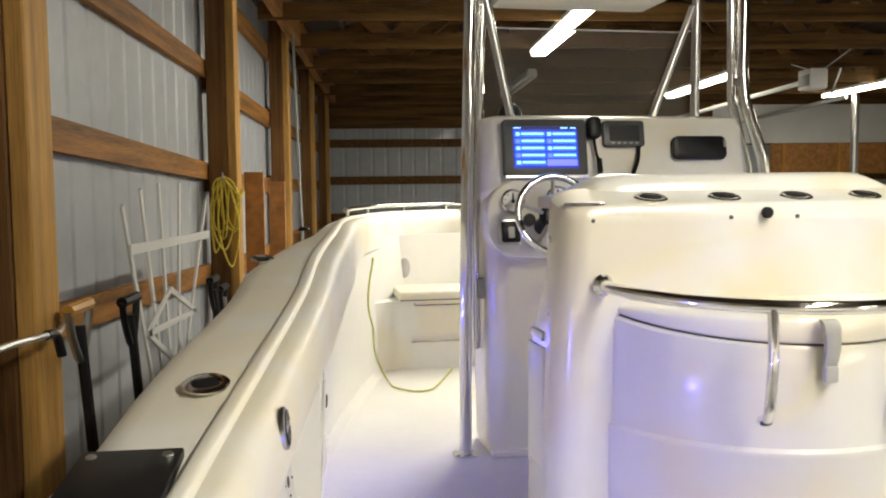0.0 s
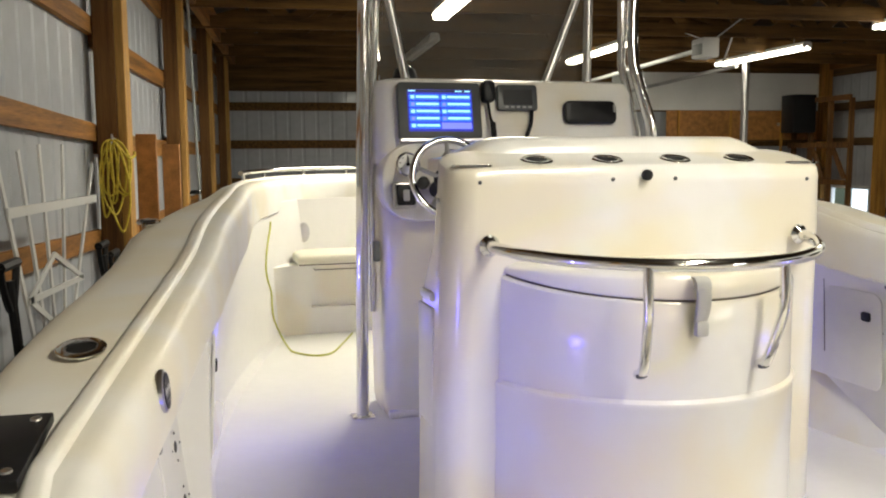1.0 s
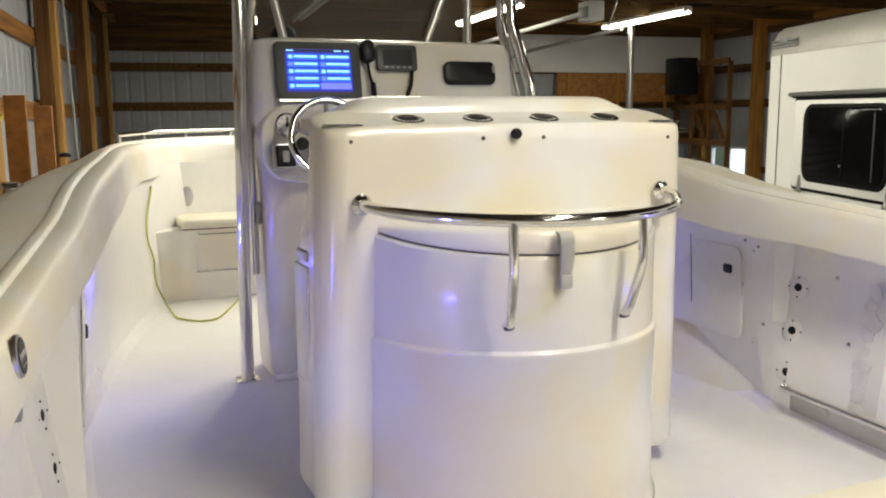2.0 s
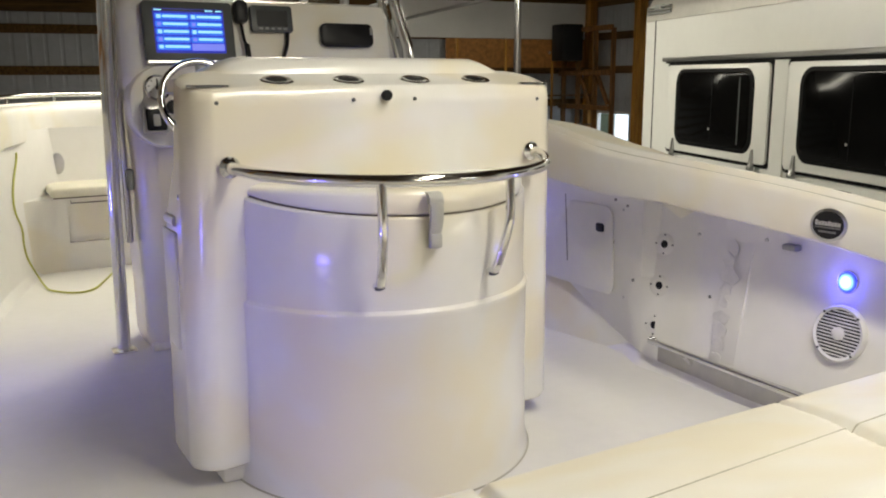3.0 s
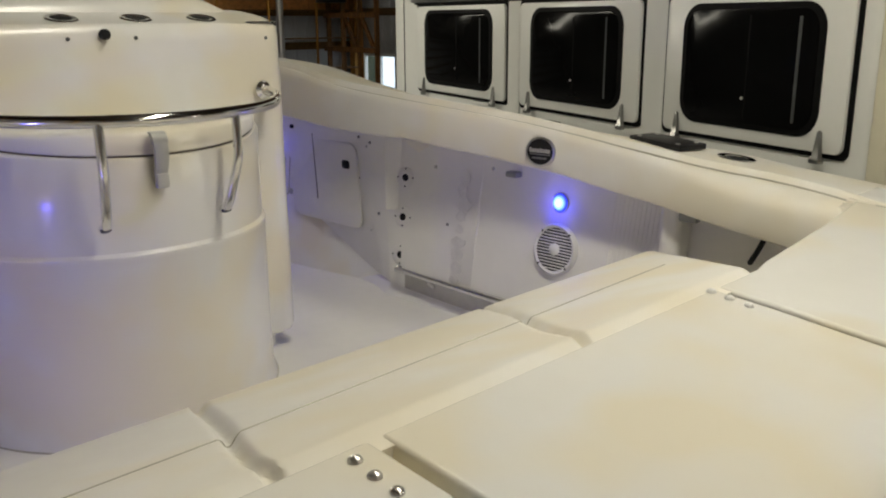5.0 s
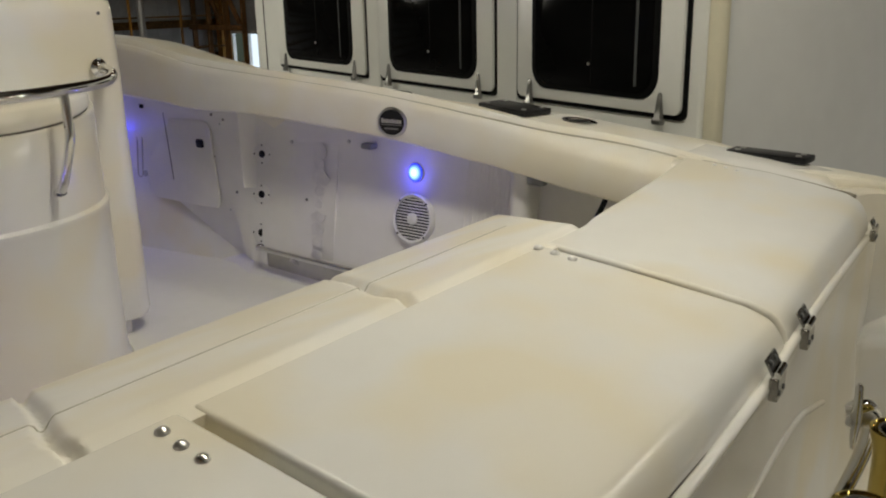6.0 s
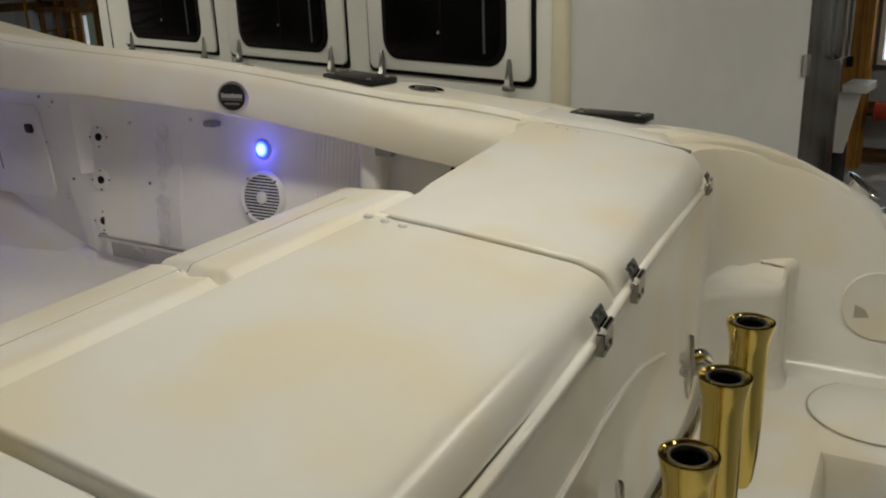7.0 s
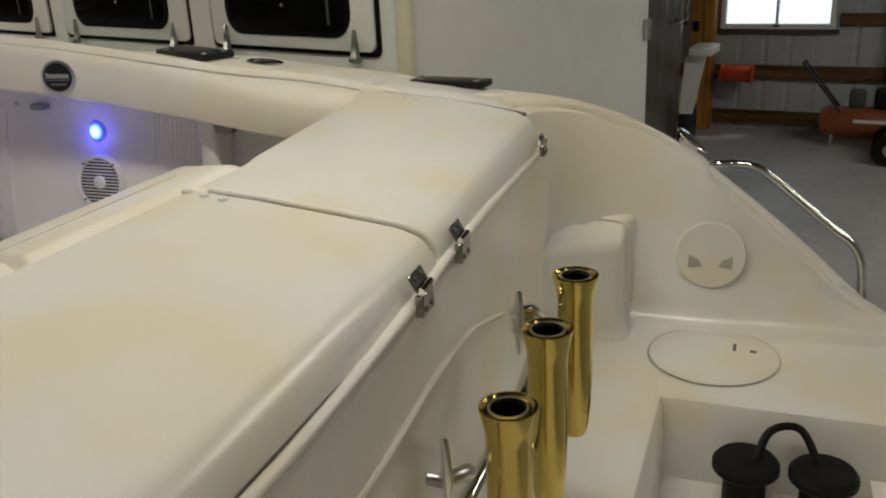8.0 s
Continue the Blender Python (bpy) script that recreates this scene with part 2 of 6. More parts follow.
def slab(outline, z0, z1, bev=0.0, m=None, bm=None):
    """An outline in the plane, made thick, with softened rims."""
    cx = sum(p[0] for p in outline) / len(outline)
    cy = sum(p[1] for p in outline) / len(outline)
    size = max(max(abs(p[0] - cx), abs(p[1] - cy)) for p in outline)

    def ring(z, inset):
        k = 1 - inset / size
        return [(cx + (x - cx) * k, cy + (y - cy) * k, z) for x, y in outline]

    if bev:
        secs = [ring(z0, bev), ring(z0 + bev * 0.3, bev * 0.3), ring(z0 + bev, 0), ring(z1 - bev, 0), ring(z1 - bev * 0.3, bev * 0.3), ring(z1, bev)]
    else:
        secs = [ring(z0, 0), ring(z1, 0)]
    b = loft(secs)
    if m is not None:
        b.transform(m)
    return b if bm is None else merge(bm, b)


def lerp(table, t):
    """Smooth interpolation in a table of (t, value)."""
    xs, ys = [a for a, _ in table], [b for _, b in table]
    return float(np.interp(t, xs, ys))


def facing(n):
    """A turn whose z points along n."""
    return Vector(n).to_track_quat("Z", "Y").to_matrix().to_4x4()


def put(p, n=(0, 0, 1), spin=0):
    return Matrix.Translation(p) @ facing(n) @ pose(0, 0, 0, 0, 0, spin)

# ---------------------------------------------------------------- barn: setting
X0, X1, Y0, Y1, EAVE, RIDGE = -2.30, 8.40, -6.0, 14.6, 3.75, 5.4
mid_x = (X0 + X1) / 2
floor = tagged(part("floor", box(X0 - 0.3, X1 + 0.3, Y0 - 0.3, Y1 + 0.3, -0.15, 0), CONC), "grey trowelled concrete barn floor with stains", "floor", kind="structure")


def ribbed(length, height, pitch=0.23):
    """A standing sheet along +y with pressed ribs, thickness towards -x."""
    ys = []
    k = 0.0
    while k < length:
        ys += [(k, 0), (min(k + pitch * 0.72, length), 0), (min(k + pitch * 0.80, length), 0.007), (min(k + pitch * 0.92, length), 0.007)]
        k += pitch
    ys.append((length, 0))
    front = [(-x, y) for y, x in ys]
    back = [(-x - 0.012, y) for y, x in ys][::-1]
    return loft([[(x, y, 0) for x, y in front + back], [(x, y, height) for x, y in front + back]])


def cut_sheet(name, m, length, height, holes, label):
    """A ribbed sheet wall pieced round its window openings (u0, u1, z0, z1)."""
    wall = tagged(empty(name, m), label, "wall", kind="structure")
    cuts = sorted({0.0, length, *[h[0] for h in holes], *[h[1] for h in holes]})
    for a, b in zip(cuts, cuts[1:]):
        hole = next((h for h in holes if h[0] <= a + 1e-6 and b <= h[1] + 1e-6), None)
        spans = [(0, hole[2]), (hole[3], height)] if hole else [(0, height)]
        for z0, z1 in spans:
            part("sheet", ribbed(b - a, z1 - z0), METAL_W, wall, m=pose(0, a, z0), smooth=False)
    return wall


west = cut_sheet("wall_west", pose(X0, Y0, 0), Y1 - Y0, EAVE, [], "white ribbed steel siding seen from inside the barn")
east = cut_sheet("wall_east", pose(X1, Y1, 0, 0, 0, 180), Y1 - Y0, EAVE, [(13.33, 14.38, 0.985, 1.985), (0.36, 1.46, 0.75, 1.45)], "white ribbed steel siding with two windows")
north = cut_sheet("wall_north", pose(X0, Y1, 0, 0, 0, -90), X1 - X0, EAVE, [], "white ribbed steel end wall of the barn")
south = cut_sheet("wall_south", pose(X1, Y0, 0, 0, 0, 90), X1 - X0, EAVE, [], "white ribbed steel end wall of the barn")
GIRTS = [0.31, 0.92, 1.53, 2.14, 2.75, 3.36]
for w, L in ((west, Y1 - Y0), (east, Y1 - Y0), (north, X1 - X0), (south, X1 - X0)):
    for gz in [0.05, 0.50, 2.14, 2.75, 3.36] if w is east else GIRTS:
        cuts = [0.02, 5.55, 8.45, 11.42, 14.3, 17.2, L - 0.02] if w is west else [0.02, L - 0.02]
        for k, (a, b) in enumerate(zip(cuts, cuts[1:])):
            dz = (0.11 if gz < 2.5 else 0.05, 0.02) if k == 2 else (-0.05, -0.08) if k > 2 and w is west else (0, 0)
            # East girts have wall shade in their colour; north girts borrow truss pine.
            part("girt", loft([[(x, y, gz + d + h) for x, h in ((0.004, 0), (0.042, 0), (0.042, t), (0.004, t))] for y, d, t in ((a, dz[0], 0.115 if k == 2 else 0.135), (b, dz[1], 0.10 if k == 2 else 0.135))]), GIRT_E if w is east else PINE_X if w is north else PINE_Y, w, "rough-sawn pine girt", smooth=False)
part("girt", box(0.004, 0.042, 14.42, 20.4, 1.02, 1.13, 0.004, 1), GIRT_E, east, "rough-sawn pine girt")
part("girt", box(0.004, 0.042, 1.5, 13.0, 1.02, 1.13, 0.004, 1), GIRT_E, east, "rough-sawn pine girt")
for i, py in enumerate((-3.4, -0.5, 2.28, 5.33, 8.2, 11.1, 13.9)):
    for side, px in (("w", X0 + 0.046), ("e", X1 - 0.046 - 0.17)):
        if side == "e" and py > 10:
            py = 12.72 if py < 12 else 14.28
        post = tagged(empty("post", pose(px, py, 0)), "laminated barn post, core browned for its shaded face, with a pale pine facing" if side == "w" else "brown laminated timber barn post", "post", "barn posts")
        if side == "w":
            # Core pine is browned to hold the shade of the post's unlit face.
            part("core", box(0, 0.118, 0, 0.17, 0.002, EAVE, 0.006, 1), DARK_PINE, post)
            part("facing", box(0.1185, 0.17, 0.004, 0.166, 0.002, EAVE, 0.005, 1), PINE_PALE, post, "pale yellow pine facing board")
        else:
            part("core", box(0, 0.17, 0, 0.17, 0.002, EAVE, 0.006, 1), PINE, post)
for xx in (X0 + 0.046, X1 - 0.3):
    tagged(part("eave_beam", box(xx + 0.175, xx + 0.255 if xx < 0 else xx + 0.2, Y0 + 0.05, Y1 - 0.05, EAVE - 0.28, EAVE - 0.002, 0.005, 1), PINE_Y), "long timber eave beam along the posts", "beam", kind="structure")
# the dark boarded gable above the end wall
for gy in (Y0 - 0.05, Y1 + 0.02):
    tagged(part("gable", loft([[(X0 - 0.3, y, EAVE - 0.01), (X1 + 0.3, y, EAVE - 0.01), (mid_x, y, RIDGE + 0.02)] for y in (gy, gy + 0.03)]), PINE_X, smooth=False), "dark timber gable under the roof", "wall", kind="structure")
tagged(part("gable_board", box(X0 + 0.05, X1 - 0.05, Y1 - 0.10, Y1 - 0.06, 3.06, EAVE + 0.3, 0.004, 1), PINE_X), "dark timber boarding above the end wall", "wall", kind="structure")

mid = (X0 + X1) / 2
ceil = bmesh.new()
for sx in (-1, 1):
    edge = mid + sx * (X1 - X0) / 2 + sx * 0.3
    loft([[(mid, Y0 - 0.3, RIDGE), (edge, Y0 - 0.3, EAVE), (edge, Y0 - 0.3, EAVE + 0.03), (mid, Y0 - 0.3, RIDGE + 0.03)],
          [(mid, Y1 + 0.3, RIDGE), (edge, Y1 + 0.3, EAVE), (edge, Y1 + 0.3, EAVE + 0.03), (mid, Y1 + 0.3, RIDGE + 0.03)]], bm=ceil)
    for k in range(9):
        f = (k + 0.5) / 9
        x = mid + (edge - mid) * f
        z = RIDGE + (EAVE - RIDGE) * f
        box(x - 0.02, x + 0.02, Y0 - 0.2, Y1 + 0.2, z - 0.16, z - 0.004, bm=ceil)
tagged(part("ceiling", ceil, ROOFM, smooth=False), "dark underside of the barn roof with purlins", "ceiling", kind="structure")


def beam(a, b, w=0.038, h=0.14):
    """A plank from a to b in the plane of a truss."""
    a, b = Vector(a), Vector(b)
    d = (b - a).normalized()
    up = Vector((0, 1, 0)).cross(d).normalized()
    s = Vector((0, 1, 0))
    return loft([[p + s * w / 2 * i + up * h / 2 * j for i, j in ((1, 1), (-1, 1), (-1, -1), (1, -1))] for p in (a, b)])


truss = tagged(empty("roof_truss", pose(0, -4.4, 0)), "pine roof truss with webs and nail plates", "truss", "roof trusses")
zc = 3.52
half = (X1 - X0) / 2
chord = [("bottom_chord", (X0 + 0.1, 0, zc), (X1 - 0.1, 0, zc))]
chord += [("top_chord", (mid, 0, RIDGE - 0.24), (mid + s * (half - 0.1), 0, EAVE - 0.05)) for s in (-1, 1)]
for s in (-1, 1):
    for f0, f1 in ((0.0, 0.22), (0.42, 0.22), (0.42, 0.60), (0.78, 0.60), (0.78, 0.86)):
        z1 = RIDGE - 0.24 + (EAVE - 0.05 - RIDGE + 0.24) * f1
        chord.append(("web", (mid + s * half * f0, 0, zc), (mid + s * half * f1, 0, z1)))
for nm, a, b in chord:
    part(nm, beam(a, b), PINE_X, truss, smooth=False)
for k in range(1, 14):
    copy_thing(truss, pose(0, -4.4 + 1.45 * k, 0))


def fixture(tubes, label):
    ob = tagged(empty("strip_light"), label, "light fixture", "strip lights")
    hood = loft([[(x, y, z) for x, z in ((-0.055, 0.012), (-0.045, 0.06), (0.045, 0.06), (0.055, 0.012), (0.03, 0.006), (-0.03, 0.006))] for y in (-1.22, 1.22)])
    part("hood", hood, PLASW, ob)
    for x in (-0.045, 0.045):
        part("tube", tube([(x, -1.18, -0.012), (x, 1.18, -0.012)], 0.026, 12), tubes, ob)
    for x in (-0.05, 0.05):
        for y in (-1.2, 1.2):
            part("socket", box(min(x, x * 0.5) - 0.01, max(x, x * 0.5) + 0.01, y - 0.02, y + 0.02, -0.02, 0.04, 0.004, 1), PLASW, ob)
    for y in (-0.9, 0.9):
        part("hanger", tube([(0, y, 0.058), (0, y, 0.13)], 0.004, 6), STEEL, ob)
    return ob


lamp0 = fixture(TUBE_ON, "white fluorescent strip light with lit tubes under the trusses")
lamp0.matrix_basis = pose(LAMPS[0][0], LAMPS[0][1], 3.42)
# The four added lamps get copied fixtures too, all out of view.
for px, py, _ in LAMPS[1:]:
    copy_thing(lamp0, pose(px, py, 3.42))
fixture(PLASW, "unlit white fluorescent strip light under the trusses").matrix_basis = pose(0.55, 11.6, 3.42)


def window(name, m, w, h, label):
    """A slider window in the wall's opening; local x along the wall, y into the room, z up."""
    ob = tagged(empty(name, m), label, "window", kind="structure")
    for x0, x1, z0, z1 in ((0, w, 0, 0.05), (0, w, h - 0.05, h), (0, 0.05, 0.05, h - 0.05), (w - 0.05, w, 0.05, h - 0.05), (w / 2 - 0.013, w / 2 + 0.013, 0.05, h - 0.05)):
        part("window_frame", box(x0, x1, -0.03, 0.05, z0, z1, 0.005, 1), PLASW, ob)
    part("window_sill", box(-0.04, w + 0.04, 0.0, 0.04, -0.045, -0.002, 0.004, 1), BEZEL, ob)
    part("window_latch", box(w / 2 - 0.03, w / 2 + 0.03, 0.051, 0.062, 0.025, 0.045, 0.003, 1), BLACK, ob)
    for x0, x1 in ((0.05, w / 2 - 0.013), (w / 2 + 0.013, w - 0.05)):
        p = part("pane", box(x0, x1, 0.0, 0.005, 0.05, h - 0.05), PANE, ob)
        p.visible_shadow = False
    return ob


window("window_1", pose(X1, 1.27, 0.985, 0, 0, 90) @ pose(-1.05, 0, 0), 1.05, 1.0, "white vinyl slider window, daylight and frosted glass")
window("window_2", pose(X1, 14.24, 0.75, 0, 0, 90) @ pose(-1.1, 0, 0), 1.1, 0.7, "small white slider window with daylight behind")
tagged(part("backdrop", box(X1 + 1.2, X1 + 1.22, -4, Y1 + 1, -0.1, 4.0), DAY), "pale overcast daylight outside the windows", "backdrop", kind="structure")
tagged(part("ground", box(-150, 150, -150, 150, -0.4, -0.16), mat("grass_ground", (0.08, 0.10, 0.04), 0.9, var=0.3)), "grass around the barn", "ground", kind="structure")

# workshop end of the barn
board = tagged(empty("shelf_bay", pose(5.3, Y1 - 0.16, 0)), "orange strand board bay with shelves and stored timber", "shelving")
part("back_panel", box(0, 2.9, 0, 0.02, 2.25, 2.76, 0.003, 1), OSB, board)
part("white_panel", box(-1.0, 2.9, 0.004, 0.02, 2.77, 3.42, 0.003, 1), PLASW, board, "white painted upper panel")
for z in (1.2, 1.75, 2.24):
    part("shelf", box(0, 2.9, -0.42, -0.002, z - 0.02, z, 0.003, 1), PINE_X, board)
for x in (0.0, 0.95, 1.9, 2.86):
    part("upright", box(x, x + 0.038, -0.46, -0.424, 0.002, 2.75, 0.003, 1), PINE, board)
pipe = tagged(part("steel_column", tube([(5.75, 12.6, 0.001), (5.75, 12.6, 3.45)], 0.055, 16), STEEL), "grey round steel pipe column", "column")
spk = tagged(empty("loudspeaker", pose(7.2, 13.6, 0)), "black box loudspeaker on a wall bracket", "loudspeaker")
part("cabinet", box(0, 0.42, 0, 0.4, 2.36, 3.0, 0.02), BLACK, spk)
part("bracket", box(0.2, 0.25, 0.38, 0.975, 2.5, 2.55, 0.004, 1), STEEL, spk)
rack = tagged(empty("timber_rack", pose(8.02, 12.7, 0)), "open timber framed rack against the wall", "rack")
for y in (0, 0.55, 1.1, 1.6):
    part("stud", box(-0.4, -0.31, y, y + 0.04, 0.002, 2.9, 0.003, 1), DARK_PINE, rack)
for z in (0.9, 1.5, 2.1, 2.86):
    part("rail", box(-0.44, -0.402, -0.05, 1.68, z, z + 0.09, 0.003, 1), DARK_PINE, rack)
for y in (0.05, 0.62):
    part("brace", loft([[(-0.40, y, 1.6), (-0.36, y, 1.6), (-0.36, y + 0.10, 1.6), (-0.40, y + 0.10, 1.6)], [(-0.40, y + 0.36, 2.12), (-0.36, y + 0.36, 2.12), (-0.36, y + 0.46, 2.12), (-0.40, y + 0.46, 2.12)]]), DARK_PINE, rack)
opener = tagged(empty("door_opener", pose(3.5, 9.42, 3.10)), "white garage door opener hung on its rail", "door opener")
part("housing", box(-0.10, 0.10, -0.15, 0.15, 0.02, 0.24, 0.02), PLASW, opener)
part("lens_cover", box(-0.105, -0.08, -0.13, 0.13, 0.05, 0.18, 0.01), GREYPL, opener)
part("rail", tube([(0, 0.13, 0.13), (0, 4.8, 0.05)], 0.028, 10), PLASW, opener)
for y in (-0.15, 0.15):
    part("strap", tube([(0.07, y * 0.8, 0.235), (0.07, -0.77 if y < 0 else 0.68, 0.39)], 0.008, 6), STEEL, opener)
track = tagged(empty("door_track", pose(0, 0, 0)), "galvanised overhead door track with hanger", "door track")
part("track", tube([(4.2, 14.2, 0.0), (4.2, 14.2, 2.6), (4.2, 13.9, 2.95), (4.2, 13.4, 3.02), (4.2, 10.0, 3.1)], 0.028, 8), STEEL, track)
part("hanger", tube([(4.2, 10.4, 3.09), (4.2, 10.1, 3.50)], 0.012, 6), STEEL, track)

# along the west wall
rope = tagged(empty("rope_coil", pose(-2.15, 5.27, 2.17)), "yellow rope coil hung on a post hook", "rope")
rng = random.Random(3)
for k in range(7):
    w, h, dx = 0.022 + 0.045 * rng.random(), 0.30 + 0.26 * rng.random(), 0.016 * (k - 3)
    ph, sway = rng.random() * 6, 0.03 * (rng.random() - 0.3)
    pts = [(dx * 0.5 + dx * (1 - math.cos(a)) * 0.4 + w * math.sin(a) + sway * (1 - math.cos(a)) * 0.5 + 0.008 * math.sin(3 * a + ph), -0.03 + 0.008 * (k % 3) + 0.02 * math.sin(a * 2 + ph), -h / 2 + h / 2 * math.cos(a)) for a in (2 * math.pi * i / 26 for i in range(27))]
    part("loop", tube(pts, 0.006, 7), YROPE, rope)
part("tail", tube([(0.02, -0.03, -0.02), (0.08, -0.03, -0.10), (0.10, 0.06, -0.09), (0.075, 0.2, -0.07)], 0.0075, 7, smooth=5), YROPE, rope)
part("hook", tube([(0.0, 0.065, 0.0), (0.0, 0.0, 0.01), (0.0, -0.04, -0.02), (0.0, -0.05, 0.03)], 0.006, 7), STEEL, rope)
for x, y, w, top in ((-2.09, 5.62, 0.12, 2.21), (-1.99, 6.0, 0.11, 2.15)):
    tagged(part("plywood_offcut", box(x, x + w, y, y + 0.03, 0.902, top, 0.003, 1), OSB), "orange-brown board standing against the wall posts", "board", "boards by the wall")
tagged(part("board_rest", box(-2.2, -1.8, 5.5, 7.7, 0.84, 0.9, 0.004, 1), PINE_Y), "rough timber rest carrying boards", "shelf")
tagged(part("thin_pole", tube([(-1.93, 7.9, 0.9), (-2.01, 8.0, 3.5)], 0.013, 10), GREYPL), "tall thin grey pole leaning by the wall", "pole")
lat = tagged(empty("trellis", pose(-2.05, 3.45, 0.0)), "white slatted plastic trellis leaning on the wall", "trellis")


def lath(name, a, b, w, depth=0.0):
    """A flat plastic strip between two (along, up) points on the trellis."""
    (y0, z0), (y1, z1) = a, b
    n = Vector((z1 - z0, -(y1 - y0))).normalized() * w / 2
    part(name, loft([[(x, p[0] + k * n.x - 3.45, p[1] + k * n.y) for x in (depth, depth + 0.008) for k in ((-1, 1) if x == depth else (1, -1))] for p in (a, b)]), PLASW, lat, smooth=False)


for foot_y, a, b in ((3.36, (3.205, 1.406), (2.902, 2.057)), (3.41, (3.329, 1.442), (3.114, 2.11)), (3.45, (3.457, 1.438), (3.362, 2.131)), (3.49, (3.589, 1.388), (3.69, 2.132)), (3.54, (3.689, 1.391), (4.205, 2.053))):
    lath("slat", a, b, 0.026)
    lath("slat_foot", (foot_y, 0.004), a, 0.026)
lath("crossbar", (2.939, 1.912), (4.195, 1.894), 0.034, 0.010)
for a, b in (((3.451, 1.723), (3.12, 1.603)), ((3.451, 1.723), (3.874, 1.578)), ((3.12, 1.603), (3.874, 1.578)), ((3.12, 1.603), (3.501, 1.429))):
    lath("brace", a, b, 0.022, 0.010)


def tool(y, h, head, color, label):
    ob = tagged(empty("garden_tool", pose(-2.02, y, 0)), label, "tool", "tools along the wall")
    part("shaft", tube([(0.10, 0, 0.02), (-0.02, 0, h)], 0.016, 8), color, ob)
    part("grip", tube([(-0.02, -0.085, h + 0.05), (-0.02, 0.085, h + 0.05)], 0.018, 8), GRIP if head is STEEL else RUBBER, ob)
    part("yoke", tube([(-0.02, -0.08, h + 0.05), (-0.02, -0.06, h - 0.02), (-0.018, 0, h - 0.10), (-0.02, 0.06, h - 0.02), (-0.02, 0.08, h + 0.05)], 0.012, 7, smooth=3), head, ob)
    part("blade", box(0.06, 0.11, -0.11, 0.11, 0.002, 0.3, 0.01), head, ob)
    return ob


tool(2.46, 1.74, STEEL, BLACK, "spade with a steel yoke handle and wooden shaft")
tool(2.93, 1.70, BLACK, BLACK, "black handled shovel leaning on the siding")
tool(4.30, 1.62, BLACK, BLACK, "black handled shovel leaning on the siding")
tool(4.55, 1.55, BLACK, GREYPL, "grey shafted rake leaning on the siding")
hookb = tagged(empty("wall_hook", pose(-2.05, 2.36, 1.755)), "steel clamp handle fixed to the barn post", "hook")
part("arm", tube([(0, 0.01, 0.0), (0.03, -0.10, 0.0), (0.02, -0.36, 0.015), (0.02, -0.55, 0.02)], 0.008, 8), STEEL, hookb)
part("handle", tube([(0.025, -0.17, 0.004), (0.03, -0.12, -0.005), (0.035, -0.10, -0.06)], 0.012, 8, smooth=4), BLACK, hookb)

# by the east wall
reel = tagged(empty("hose_reel", pose(8.16, 1.05, 0.58)), "red hose reel on the wall", "hose reel")
part("drum", lathe([(0.05, -0.15), (0.10, -0.15), (0.10, -0.14), (0.082, -0.135), (0.082, 0.135), (0.10, 0.14), (0.10, 0.15), (0.05, 0.15)], 24, m=pose(0, 0, 0, 90, 0, 0)), RED, reel)
part("bracket", box(0.06, 0.238, -0.02, 0.02, -0.05, 0.05, 0.004, 1), STEEL, reel)
comp = tagged(empty("air_compressor", pose(7.85, -0.15, 0)), "old orange air compressor tank on wheels", "compressor")
part("tank", lathe([(0.02, -0.40), (0.11, -0.38), (0.14, -0.32), (0.14, 0.32), (0.11, 0.38), (0.02, 0.40)], 24, m=pose(0, 0, 0.22, 90, 0, 0)), ORANGE, comp)
part("motor", box(-0.08, 0.08, -0.28, -0.05, 0.36, 0.54, 0.03), BLACK, comp)
part("pump", box(-0.07, 0.07, 0.02, 0.16, 0.36, 0.52, 0.03), BEZEL, comp)
part("lettering_bar", box(-0.146, -0.138, -0.2, 0.1, 0.24, 0.27), PLASW, comp)
for s in (-0.17, 0.17):
    part("wheel", lathe([(0.03, -0.02), (0.09, -0.025), (0.10, 0), (0.09, 0.025), (0.03, 0.02)], 22, m=pose(s, -0.2, 0.10, 0, 90, 0)), RUBBER, comp)
part("foot", box(-0.1, 0.1, 0.26, 0.29, 0.001, 0.12, 0.004, 1), STEEL, comp)
for s in (-0.08, 0.08):
    part("bar", tube([(s, 0.2, 0.30), (s, 0.42, 0.58), (s * 1.1, 0.56, 0.75)], 0.012, 8), BLACK, comp)
part("grip", tube([(-0.09, 0.56, 0.75), (0.09, 0.56, 0.75)], 0.015, 8), RUBBER, comp)
mower = tagged(empty("push_mower", pose(7.35, -0.62, 0)), "dark wheeled mower beside the compressor", "mower")
for s in (-0.2, 0.2):
    for y in (-0.25, 0.25):
        part("wheel", lathe([(0.03, -0.02), (0.12, -0.025), (0.14, 0), (0.12, 0.025), (0.03, 0.02)], 22, m=pose(s, y, 0.14, 0, 90, 0)), RUBBER, mower)
        part("hubcap", lathe([(0.05, -0.03), (0.06, 0), (0.05, 0.03)], 16, m=pose(s, y, 0.14, 0, 90, 0)), GREYPL, mower)
part("deck", box(-0.17, 0.17, -0.28, 0.3, 0.10, 0.26, 0.05), BEZEL, mower)
part("engine", box(-0.12, 0.12, -0.12, 0.16, 0.26, 0.48, 0.05), BLACK, mower)
part("fuel_cap", lathe([(0.04, 0.48), (0.04, 0.51), (0.01, 0.515)], 16), PLASW, mower)
